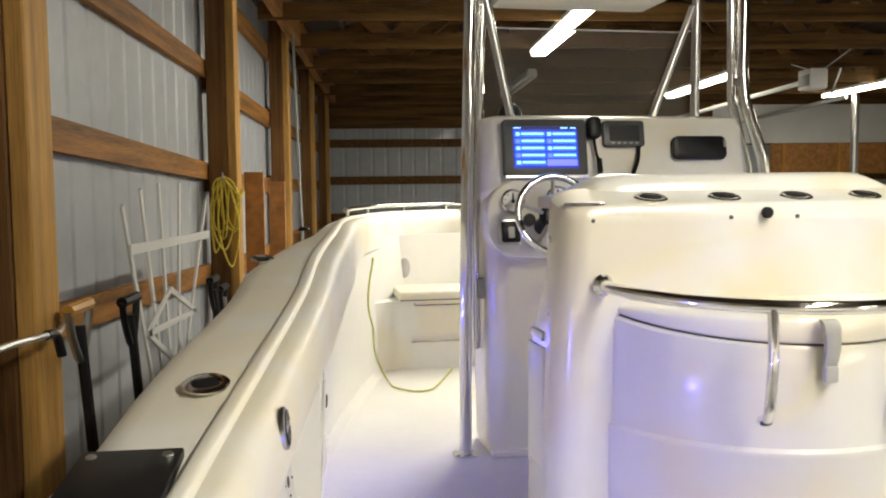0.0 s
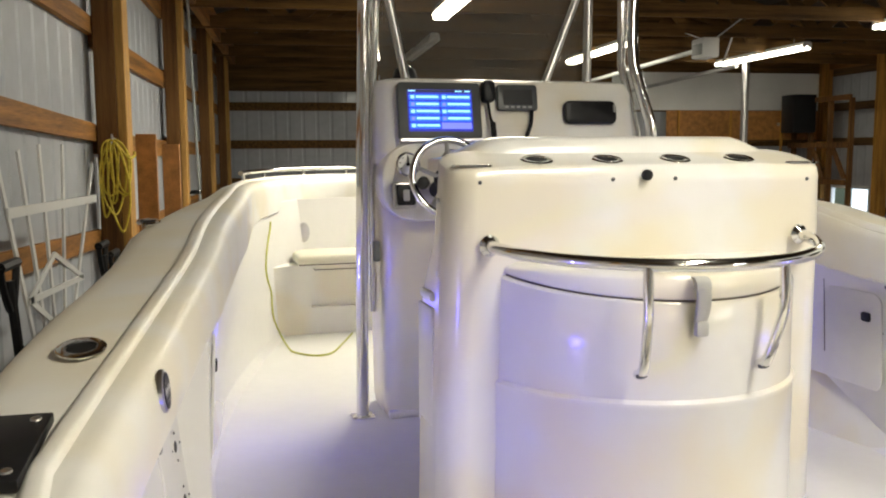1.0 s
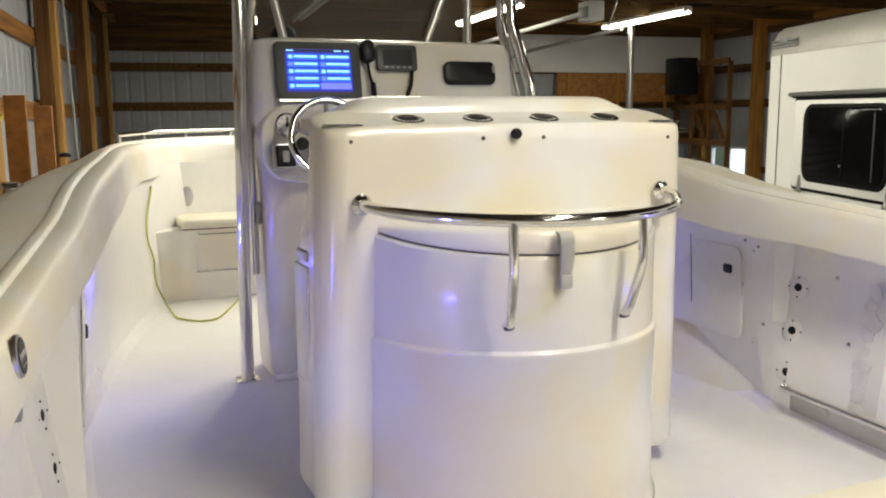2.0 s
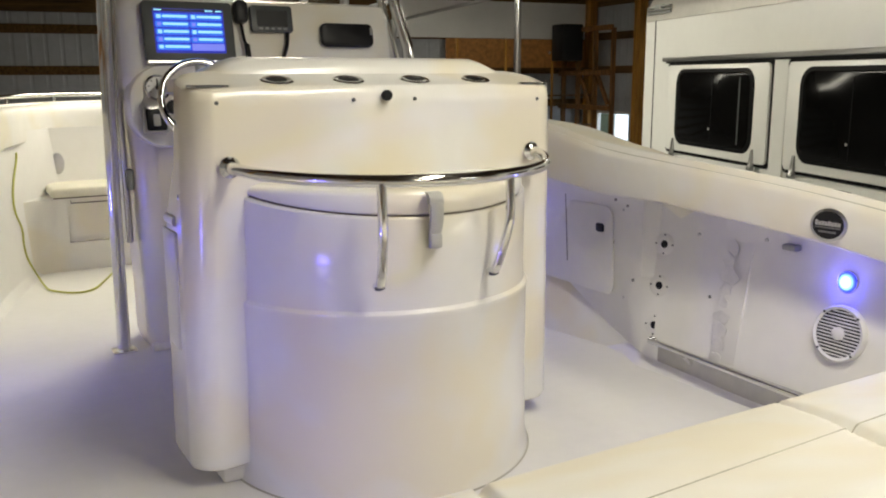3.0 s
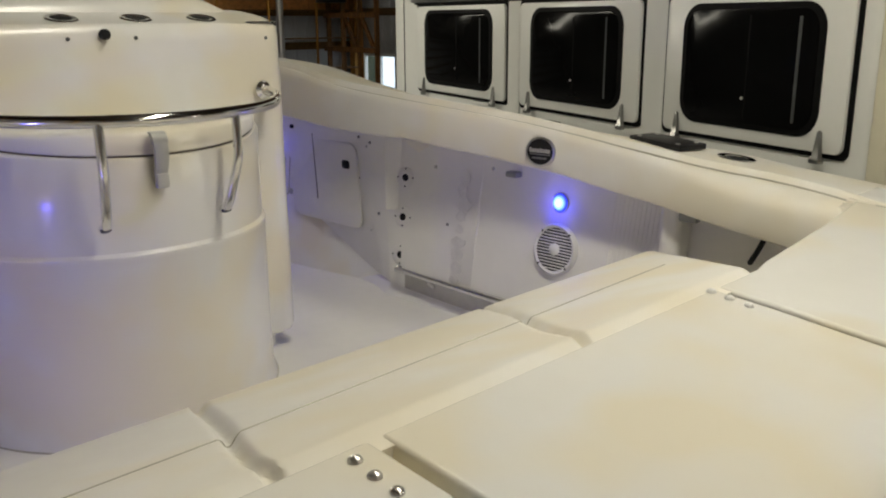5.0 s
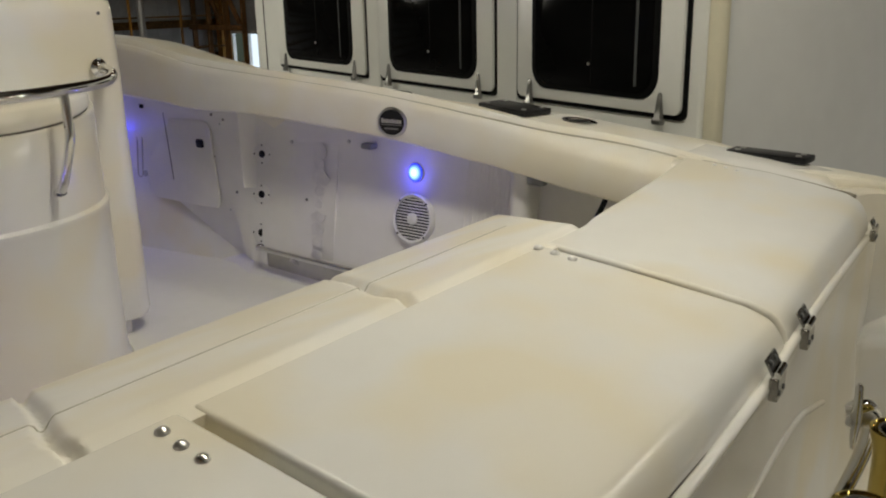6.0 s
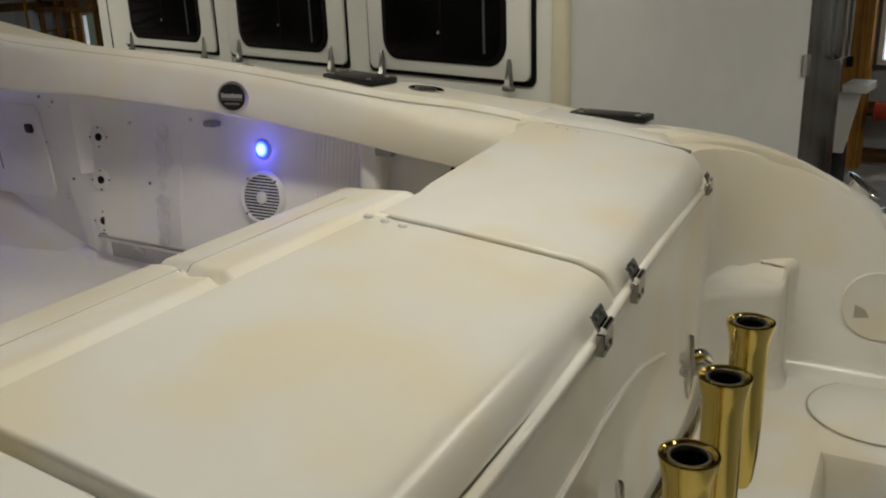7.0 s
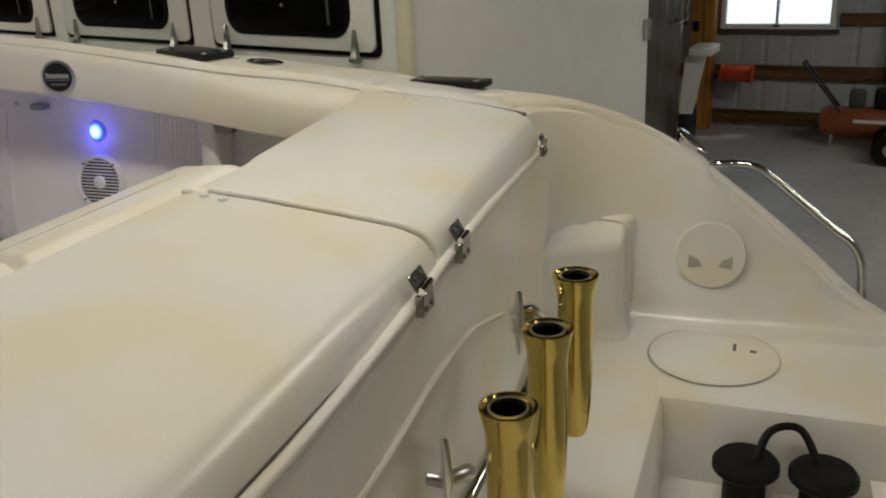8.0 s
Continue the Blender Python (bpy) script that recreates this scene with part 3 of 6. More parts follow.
for s in (-0.17, 0.17):
    part("handle", tube([(s, -0.25, 0.22), (s, -0.55, 0.7), (s * 0.9, -0.65, 0.85)], 0.012, 8, smooth=4), BLACK, mower)
part("crossgrip", tube([(-0.155, -0.65, 0.85), (0.155, -0.65, 0.85)], 0.013, 8), RUBBER, mower)
cab = tagged(empty("tool_chest", pose(6.75, 1.55, 0)), "dark tool chest with white panels leaning on it", "tool chest")
part("chest", box(-0.2, 0.35, -0.35, 0.5, 0.002, 0.52, 0.02), BLACK, cab)
part("panel", loft([[(-0.25 + i, -0.43 + j, 0.50) for i, j in ((0, 0), (0.02, 0), (0.02, 0.11), (0, 0.11))], [(-0.2 + i, -0.51 + j, 0.97) for i, j in ((0, 0), (0.02, 0), (0.02, 0.17), (0, 0.17))]]), PLASW, cab, "white leaning panel")
part("lid_board", box(-0.26, 0.1, -0.56, -0.38, 0.975, 1.04, 0.006), PLASW, cab, "white board end")
part("tray", box(-0.2, 0.1, -0.40, -0.1, 0.53, 0.60, 0.01), YROPE, cab, "yellow tray")

post_e = tagged(part("pine_stud", box(X1 - 0.21, X1 - 0.05, 1.30, 1.53, 0.002, EAVE - 0.01, 0.005, 1), PINE), "yellow pine post beside the window", "post")
part("socket_box", box(X1 - 0.235, X1 - 0.212, 1.44, 1.50, 0.98, 1.08, 0.003, 1), BLACK, post_e)

# ---------------------------------------------------------------- white camper trailer beside the boat
VAN = BOAT @ pose(1.95, 0.95, 0, 0, 0, -19)
van = tagged(empty("camper_trailer", VAN), "white box-bodied camper trailer with dark side windows", "trailer")
sec = [(0.0, -0.42), (0.0, 1.40), (0.010, 1.46), (0.035, 1.52), (0.08, 1.56), (0.16, 1.58), (1.62, 1.58), (1.70, 1.56), (1.745, 1.52), (1.77, 1.46), (1.78, 1.40), (1.78, -0.42)]
yy = [(-0.03, 0.985), (-0.02, 0.996), (0.0, 1.0), (3.84, 1.0), (3.87, 0.99), (3.89, 0.97)]
part("body", loft([[(0.89 + (x - 0.89) * k, y, z if z < 0 else z * (0.6 + 0.4 * k)) for x, z in sec] for y, k in yy]), TRUCKW, van)
part("nose_locker", box(0.3, 1.5, 3.90, 4.5, -0.42, 0.05, 0.08, 3), TRUCKW, van)
part("top_rail", box(-0.018, 0.0, 0.0, 3.55, 1.125, 1.15, 0.004, 1), STEEL, van, "aluminium drip rail")
part("corner_trim", box(-0.012, 0.03, -0.10, -0.032, -0.4, 1.4, 0.016, 3), TRIM, van, "cream corner moulding")
part("rear_panel", box(0.04, 1.77, -0.075, -0.032, -0.3, 1.4, 0.006), mat("grey_white_panel", (0.83, 0.84, 0.83), 0.35, var=0.05, scale=1), van, "plain grey-white rear door panel")
for y0, y1 in ((0.055, 0.955), (1.13, 2.13), (2.29, 3.45)):
    z0, z1 = 0.575, 1.10
    yc, zc2, w, h = (y0 + y1) / 2, (z0 + z1) / 2, y1 - y0, z1 - z0
    d = empty("side_door", Matrix.Translation((-0.002, yc, zc2)), van)
    turn = Matrix(((0, 0, -1, 0), (-1, 0, 0, 0), (0, 1, 0, 0), (0, 0, 0, 1)))
    part("gasket", slab(rrect(w + 0.036, h + 0.036, 0.03), 0, 0.006, m=turn), SEALBLK, d, "black rubber gasket")
    part("door_skin", slab(rrect(w, h, 0.03), 0.002, 0.02, 0.005, m=turn), TRUCKW, d)
    part("window_gasket", slab(rrect(w * 0.77, h * 0.87, 0.09), 0.018, 0.026, 0.003, m=turn @ pose(0, 0.01, 0)), SEALBLK, d, "black rubber window seal")
    part("window_pane", slab(rrect(w * 0.71, h * 0.79, 0.075), 0.022, 0.030, 0.002, m=turn @ pose(0, 0.01, 0)), DARKGL, d, "dark tinted glass")
    part("slider_rail", box(-0.0325, -0.029, -w * 0.278, -w * 0.278 + 0.013, -h * 0.33, h * 0.36, 0.001, 1), BEZEL, d, "dark grey slider rail")
    part("slider_rail", box(-0.0325, -0.029, -w * 0.02, -w * 0.02 + 0.008, -h * 0.34, h * 0.37, 0.001, 1), SEALBLK, d)
    part("pull_latch", lathe([(0.007, 0), (0.006, 0.004), (0.001, 0.005)], 12, m=put((-0.0305, 0.0, -h * 0.20), (-1, 0, 0))), NICKEL, d, "small bright latch")
    for s in (-1, 1):
        part("hinge", loft([[(-0.021 - t * k, s * w * 0.4 + u * k, -h / 2 + z) for t, u in ((0, -0.022), (0, 0.022), (0.018, 0.016), (0.018, -0.016))] for z, k in ((-0.036, 1.0), (-0.03, 1.2), (-0.018, 1.15), (-0.012, 0.85), (0.03, 0.6), (0.07, 0.4), (0.076, 0.2))]), GUNMETAL, d, "dull steel strap hinge")
for y in (1.3, 2.2):
    for x in (0.16, 1.62):
        w = part("wheel", lathe([(0.2, -0.11), (0.33, -0.12), (0.38, -0.08), (0.38, 0.08), (0.33, 0.12), (0.2, 0.11)], 30, m=pose(x, y, -0.668, 0, 90, 0)), RUBBER, van)
        part("rim", lathe([(0.03, -0.09), (0.2, -0.1), (0.2, 0.1), (0.03, 0.09)], 24, m=pose(x, y, -0.668, 0, 90, 0)), STEEL, w)
part("chassis", box(0.3, 1.63, 0.1, 4.45, -0.62, -0.421, 0.02), BLACK, van)
part("marker_lamp", box(-0.020, 0.01, 3.60, 3.70, 1.455, 1.49, 0.006), GREYPL, van)
part("door_latch", box(1.72, 1.76, -0.10, -0.074, 0.42, 0.52, 0.006), STEEL, van)
for k in range(3):
    part("vent_slat", box(-0.016, -0.001, 3.48, 3.82, 1.43 + 0.02 * k, 1.442 + 0.02 * k, 0.003, 1), GREYPL, van, "grey louvre of the roof vent")
cap = [(1.775 + 0.62 * math.sin(radians(a)), 0.05 - 0.10 * math.cos(radians(a))) for a in range(0, 91, 6)]
part("corner_cap", loft([[(x, y, z) for x, y in cap] + [(x - 0.012, y + 0.012, z) for x, y in cap[::-1]] for z in (-0.5, 1.35)]), BRUSHED, van, "dark brushed metal corner cladding")
for x, y in (cap[6], cap[8]):
    part("grab_handle", tube([(x, y - 0.01, 0.46), (x, y - 0.045, 0.47), (x, y - 0.045, 0.75), (x, y - 0.01, 0.76)], 0.012, 8), CHROME, van, "polished vertical grab handle")
for y0, y1 in ((0.972, 1.112), (2.148, 2.272)):
    part("pillar", box(-0.010, 0.002, y0, y1, 0.50, 1.118, 0.004, 1), TRUCKW, van)
part("roof_gutter", loft([[(-0.006, y, 1.388), (-0.005, y, 1.41), (0.005, y, 1.462), (0.030, y, 1.523), (0.075, y, 1.564), (0.08, y, 1.55), (0.04, y, 1.51), (0.02, y, 1.46), (0.012, y, 1.388)] for y in (0.0, 3.84)]), mat("dull_aluminium_gutter", (0.50, 0.49, 0.45), 0.4, 0.4, var=0.12), van, "dull aluminium roof gutter")
part("panel_seam", box(-0.004, 0.002, 3.695, 3.702, -0.38, 1.39), SEALBLK, van)
# Black strip drawn in as the shadow line below the drip rail.
part("drip_shadow_strip", box(-0.012, 0.001, 0.0, 3.5, 1.113, 1.124), SEALBLK, van, "black strip for the shadow line under the drip rail")
# ---------------------------------------------------------------- the boat
boat = tagged(empty("centre_console_boat", BOAT), "white fibreglass centre console fishing boat on a trailer", "boat")
SHEER = [(1.50, -0.62, -0.08), (1.50, -0.50, 0.03), (1.50, -0.35, 0.17), (1.49, -0.20, 0.30), (1.47, -0.05, 0.415), (1.43, 0.10, 0.495), (1.36, 0.28, 0.545), (1.27, 0.45, 0.568), (1.215, 0.65, 0.586), (1.24, 1.0, 0.622), (1.27, 1.3, 0.66), (1.27, 1.5, 0.685), (1.245, 1.75, 0.715), (1.18, 2.1, 0.752), (1.132, 2.45, 0.787), (1.110, 2.6, 0.815), (1.088, 2.75, 0.845), (1.055, 3.0, 0.868), (1.0, 3.4, 0.888), (0.92, 4.2, 0.900), (0.82, 4.75, 0.899), (0.67, 5.25, 0.896), (0.45, 5.63, 0.895), (0.2, 5.83, 0.895)]
ridge = smooth_path(SHEER + [(0, 5.88, 0.895)], 4)
dense = []
for a, b in zip(ridge, ridge[1:]):
    dense.append(a)
    if a.y < 2.5 and b.y > 2.3:
        dense += [a.lerp(b, k / 6) for k in range(1, 6)]
ridge = dense + [ridge[-1]]
PORT = [(-0.6, 1.5), (0.1, 1.45), (0.65, 1.28), (1.0, 1.31), (1.3, 1.322), (1.5, 1.288), (1.75, 1.244), (2.1, 1.186), (2.7, 1.094), (3.4, 0.992), (4.2, 0.905), (4.75, 0.815), (5.25, 0.67)]  # the port bead stands a little further out
ridge = ridge + [Vector((-(lerp(PORT, p.y) if p.y < 5.25 else p.x), p.y, p.z)) for p in ridge[-2::-1]]


def sweep(path, profile):
    """Carry a (u outward, v up) profile along a plan path that runs from starboard aft round the bow."""
    secs = []
    for i, p in enumerate(path):
        d = path[min(i + 1, len(path) - 1)] - path[max(i - 1, 0)]
        out = Vector((d.y, -d.x, 0)).normalized()
        prof = profile(p) if callable(profile) else profile
        secs.append([p + out * u + Vector((0, 0, v)) for u, v in prof])
    return secs


OUTER = [(-0.6, 0.14), (-0.1, 0.11), (0.1, 0.12), (0.3, 0.17), (0.45, 0.25), (0.7, 0.30), (0.9, 0.26), (1.08, 0.22), (1.3, 0.15), (1.5, 0.11), (2.3, 0.10), (2.64, 0.12), (3.0, 0.13), (3.5, 0.11), (5.9, 0.09)]
CAMBER = [(0.2, -0.005), (0.4, -0.014), (0.7, -0.008), (0.93, -0.006), (1.15, 0.0), (1.35, -0.013), (1.5, -0.022), (1.75, -0.032), (2.1, -0.028), (2.25, -0.02), (2.4, -0.004), (2.55, 0.002), (6.0, 0.0)]  # fall of the deck strip towards the rub rail


OUTER_PORT = [(0.8, 0.29), (1.0, 0.25), (1.3, 0.21), (1.5, 0.19), (1.75, 0.205), (2.0, 0.21), (2.2, 0.20), (2.45, 0.195), (2.7, 0.195), (2.9, 0.165), (3.15, 0.135), (3.5, 0.095), (4.2, 0.085), (5.9, 0.075)]


def deck_profile(p):
    """Outer bulwark, deck strip, raised bead, rolled inner coaming."""
    k = min(1, max(0.35, (p.y - 0.15) / 0.5))
    f = min(1, max(0, (p.y - 2.385) / (0.03 if p.x > 0 else 0.6)))  # deeper coaming towards the bow
    o = lerp(OUTER, p.y) if p.x > 0 or p.y < 0.8 else lerp(OUTER_PORT, p.y)
    g = 1.0 if p.y > 0.5 else max(0.12, (p.y - 0.2) / 0.3)
    d = (-0.135 - 0.055 * min(1.0, max(0.0, (p.y - 2.2) / 0.6))) * max(g, 0.3)
    c = lerp(CAMBER, p.y) if p.x > 0 else -0.006
    i = -0.13 * k + 0.016 * f - 0.006 * max(0.0, 1 - abs(p.y - 2.37) / 0.03) if p.x > 0 else -0.080 * k
    u = lerp([(0.28, 0.0), (0.45, -0.02), (0.62, -0.045), (0.66, -0.035), (0.72, -0.012), (0.8, -0.003), (0.9, -0.01), (1.05, -0.06), (1.2, -0.088), (1.35, -0.108), (2.3, -0.108), (3.5, -0.05)], p.y) if p.x > 0 else 0.0
    a = u - 0.020
    e = 1.6 * min(1, max(0.1, (p.y - 0.56) / 0.12)) if p.x > 0 else 1.0
    i = min(i, a - 0.02)
    if p.y < 0.3:  # the roll narrows to a plain edge over the splash well
        i += (a - 0.003 - i) * min(1.0, (0.3 - p.y) / 0.1)
    return [(max(o - 0.08, 0.05), -0.30), (o - 0.015, -0.12), (o, c - 0.05), (o - 0.008, c - 0.02), (o - 0.03, c - 0.004), (o - 0.06, c * 0.85), (u + 0.030, -0.002), (u + 0.020, -0.003), (u + 0.014, 0.005 * min(e, 1)), (u + 0.008, 0.008 * e), (u - 0.006, 0.008 * e), (u - 0.012, 0.005 * min(e, 1)), (u - 0.017, -0.004 * e), (a + (i - a) * 0.12, -0.004 * e), (a + (i - a) * 0.35, -0.006), (a + (i - a) * 0.65, -0.014 * g), (a + (i - a) * 0.86, -0.028 * g), (a + (i - a) * 0.97, -0.05 * g), (i, -0.075 * g), (i * 1.01, d + 0.02), (i * 0.98, d), (i * 0.85, d - 0.008), (i * 0.35, d - 0.005), (0.04, d - 0.01), (0.04, -0.30)]


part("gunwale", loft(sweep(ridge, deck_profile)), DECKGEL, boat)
groove = []
for p in [q for q in ridge if q.x > 0 and 0.64 < q.y < 2.7]:
    gu = deck_profile(p)[12]
    groove.append((p.x + gu[0] - 0.002, p.y, p.z + gu[1] + 0.0012))
part("bead_groove", tube(groove, 0.0026, 8, smooth=2), SEAL, boat, "fine grey seam beside the gunwale bead")

# hull shell outside, down to the keel
hs = []
for p in [q for q in ridge if q.x >= 0]:
    w = p.x + max(lerp(OUTER, p.y) * 0.8 - 0.06, 0.09)
    kz = lerp([(-0.6, -0.62), (3.0, -0.60), (5.0, -0.35), (5.9, 0.1)], p.y)
    hs.append([(w, p.y, max(p.z - 0.2, kz + 0.3)), (w * 0.97, p.y, (p.z + kz) / 2 - 0.02), (w * 0.88, p.y, kz + 0.16), (0.0, p.y + 0.02, kz)])
hull = loft(hs, closed=False)
hull.transform(Matrix.Identity(4))
merge(hull, loft([[(-x, y, z) for x, y, z in s] for s in hs], closed=False))
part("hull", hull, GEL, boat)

# sole and liner
LINE = [(0.70, 1.14, 1.24), (1.2, 1.15, 1.25), (1.7, 1.15, 1.25), (2.25, 1.13, 1.21), (2.33, 1.125, 1.195), (2.36, 1.13, 1.125), (2.45, 1.14, 1.11), (3.0, 1.14, 1.08), (3.5, 1.08, 1.03), (4.0, 0.98, 0.95), (4.6, 0.82, 0.83), (5.1, 0.66, 0.70), (5.45, 0.42, 0.5), (5.62, 0.0, 0.0)]


def gz(y):
    return lerp([(p[1], p[2]) for p in SHEER], y)


def hr(y):
    return lerp([(p[1], p[0]) for p in SHEER], y)


def lx(y, z):
    """Where the liner stands at a height."""
    xf, xt = lerp([(a, b) for a, b, _ in LINE], y), lerp([(a, c) for a, _, c in LINE], y)
    return xf + (xt - xf) * min(1, z / (gz(y) - 0.135))


def flare(y):
    """The starboard side runs further out at the sole, forward of the rod sockets."""
    return lerp([(2.34, 0.0), (2.45, 0.035), (3.0, 0.085), (3.5, 0.07), (4.2, 0.0)], y)


for s in (1, -1):
    secs = []
    for y, xf, xt in LINE:
        zt = gz(y) - 0.135
        if xf == 0:
            secs.append([(0, y - 0.03, 0.0), (0, y - 0.01, 0.03), (0, y, zt * 0.5), (0, y, zt), (0, y + 0.03, zt), (0, y + 0.03, 0)])
            continue
        q = 0.035 if s < 0 and y > 2.35 else 0.0
        xf, xt = xf - q, xt - q
        b = flare(y) if s > 0 else 0.0
        secs.append([(s * (xf + b - 0.035), y, 0.0), (s * (xf + b), y, 0.035), (s * (xf + (xt - xf) * 0.5), y, zt * 0.5), (s * xt, y, zt), (s * (xt + 0.03), y, zt), (s * (xf + b + 0.03), y, 0)])
    part("cockpit_liner", loft(secs), LINER, boat)
poly = [(x - 0.02 if x else 0, y) for y, x, _ in LINE]
out = [(x + flare(y) if x else 0, y) for x, y in poly] + [(-x, y) for x, y in poly[-2::-1]]
part("sole", slab(out, -0.04, 0.0), GEL_MATT, boat, smooth=False)

# transom: coaming, bulkhead, lids
ZL = lambda y: 0.589 + 0.100 * (y - 0.6)


def notch(x, y):
    """Finger channels that wind down the sloping coaming towards starboard."""
    d = 0.0
    for tab in (((0.555, -0.588), (0.60, -0.580), (0.646, -0.571), (0.74, -0.533), (0.82, -0.496), (0.90, -0.463), (1.05, -0.408), (1.14, -0.37)), ((0.555, -0.078), (0.58, -0.066), (0.62, -0.045), (0.69, -0.006), (0.79, 0.070), (0.886, 0.150), (1.03, 0.248), (1.14, 0.31))):
        u = x - lerp(tab, y)
        w = 0.010 + 0.006 * min(1.0, max(0.0, (y - 0.6) / 0.3))
        k = 1.0 if -0.004 < u < 0.004 else max(0.0, 1 + (u + 0.004) / 0.008) if u <= -0.004 else max(0.0, 1 - (u - 0.004) / w) ** 1.3
        d = max(d, 0.015 * k)
    return d


def coaming(x0, x1):
    """Transom coaming: it slopes down forward to a rolled edge and widens to starboard with a rounded end."""
    ramp = lambda y: 0.587 - 0.319 * (y - 0.605)
    prof = [(0.550, ZL(0.55) - 0.0025), (0.5625, ZL(0.5625) - 0.0025), (0.575, ZL(0.575) - 0.0025), (0.583, ZL(0.583) - 0.0018), (0.59, ZL(0.59) - 0.0014), (0.598, 0.5872), (0.605, 0.5865)]
    prof += [(y, ramp(y)) for y in (0.615 + 0.0125 * k for k in range(39))]
    prof += [(1.08 + 0.055 * math.sin(radians(a)), 0.375 + 0.055 * math.cos(radians(a))) for a in range(24, 97, 9)]
    prof += [(1.125, 0.34), (1.09, 0.25), (1.0, 0.02), (0.60, 0.02)]
    xs = [x0 + 0.06 * i for i in range(int((x1 - x0) / 0.06) + 1)] + [-0.62 + 0.004 * k for k in range(72)] + [-0.11 + 0.004 * k for k in range(114)]
    cols = [(x, 0.0) for x in sorted(set(round(q, 4) for q in xs)) if x < x1 - 0.002] + [(x1, q) for q in (0, 0.15, 0.3, 0.45, 0.6, 0.7, 0.78, 0.84, 0.88, 0.91, 0.94, 0.96, 0.975, 0.988, 0.996, 1.0)]
    secs = []
    for x, q in cols:
        row = []
        for y, z in prof:
            reach = 0.49 + 1.03 * (max(0.55, min(y, 1.135)) - 0.60) - x1
            xx = x + q * reach
            near = max(0.0, 0.055 - (1 - q) * reach * 0.70) / 0.055 if q else 0.0
            sink = 0.055 * (1 - math.sqrt(max(0.0, 1 - near * near))) if z > 0.36 and y > 0.58 else 0.0
            d = notch(xx, y) if z > 0.36 else 0.0
            row.append((xx, y, z - d - sink))
        secs.append(row)
    return loft(secs)


part("transom_coaming", coaming(-1.22, 0.36), DECKGEL, boat, even=True)
seam = [(x, 0.79 + 0.055 * max(0.0, x + 0.5)) for x in [-1.2, -0.9, -0.7] + [-0.62 + 0.005 * k for k in range(38)] + [-0.4, -0.2] + [-0.06 + 0.005 * k for k in range(56)] + [0.3, 0.45, 0.6]]
part("coaming_seam", tube([(x, y, 0.587 - 0.319 * (y - 0.605) - notch(x, y) - 0.0008) for x, y in seam], 0.0022, 6), SEAL, boat, "fine grey seam along the coaming")
part("transom_bulkhead", box(-1.22, 1.22, 0.60, 0.66, 0.0, 0.50, 0.01), LINER, boat)



def EDGE(y):
    """The outboard edge of the side lid, rounded at its after corner."""
    return lerp([(0.137, 1.108), (0.15, 1.116), (0.165, 1.126), (0.18, 1.136), (0.20, 1.146), (0.235, 1.152), (0.3, 1.155), (0.45, 1.151), (0.6, 1.143), (0.70, 1.142)], y)


def AFT(x, y=0.0):
    """How far the transom line runs forward towards starboard; it fades out over the lids."""
    return 0.075 * max(0.0, x - 0.15) * min(1.0, max(0.0, (0.45 - y) / 0.22))


part("lid_ledge", loft([[(x, 0.56, 0.560), (x, 0.22 + AFT(x), 0.533), (x, 0.178 + AFT(x), 0.50), (x, 0.178 + AFT(x), 0.30), (x, 0.56, 0.30)] for x in (-1.08, 0.15, 1.06)]), SEAL, boat)


def lid(x0, x1, taper=0.0):
    """Hinged top panel with rounded rims; the starboard one reaches further forward past the coaming's end."""
    def prof(yf):
        return [(yf, 0.50), (yf, ZL(yf) - 0.006), (yf - 0.002, ZL(yf) - 0.002), (yf - 0.006, ZL(yf)), (0.45, ZL(0.45) + 0.002), (0.30, ZL(0.30) + 0.001), (0.24, ZL(0.24)), (0.215, ZL(0.215) - 0.0005), (0.198, ZL(0.198) - 0.002), (0.184, ZL(0.184) - 0.0055), (0.172, 0.5375), (0.162, 0.530), (0.150, 0.513), (0.144, 0.492), (0.143, 0.478), (0.147, 0.476), (0.17, 0.476)]
    cols = [(x0, 1.0, 0.574), (x0 + 0.0015, 0.5, 0.574), (x0 + 0.004, 0.15, 0.574), (x0 + 0.008, 0.0, 0.574)]
    if taper:
        cols += [(0.44, 0.0, 0.575), (0.50, 0.0, 0.588), (0.66, 0.0, 0.604), (0.85, 0.0, 0.623), (0.95, 0.0, 0.635)]
    yl = 0.662 if taper else 0.574
    cols += [(x1 - 0.008, 0.0, yl), (x1 - 0.004, 0.15, yl), (x1 - 0.0015, 0.5, yl), (x1, 1.0, yl)]
    cols += [(x, 0.0, lerp([(q[0], q[2]) for q in sorted(cols)], x)) for x in (0.40, 0.60, 0.75) if taper]
    secs = []
    for x, k, yf in sorted(cols):
        row = []
        for i, (y, z) in enumerate(prof(yf)):
            xx = x + (EDGE(y) - 1.235 if taper and x > x1 - 0.1 else 0)
            yy = y - (0.003 * k if i < 2 else -0.01 * k if y < 0.2 else 0)
            row.append((xx, yy + AFT(xx, y), z - (0.008 * k if z > 0.5 else 0)))
        secs.append(row)
    return loft(secs)


for x0, x1 in ((-1.24, -0.467), (-0.451, 0.284), (0.300, 1.235)):
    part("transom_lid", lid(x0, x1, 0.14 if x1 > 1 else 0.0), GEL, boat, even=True)
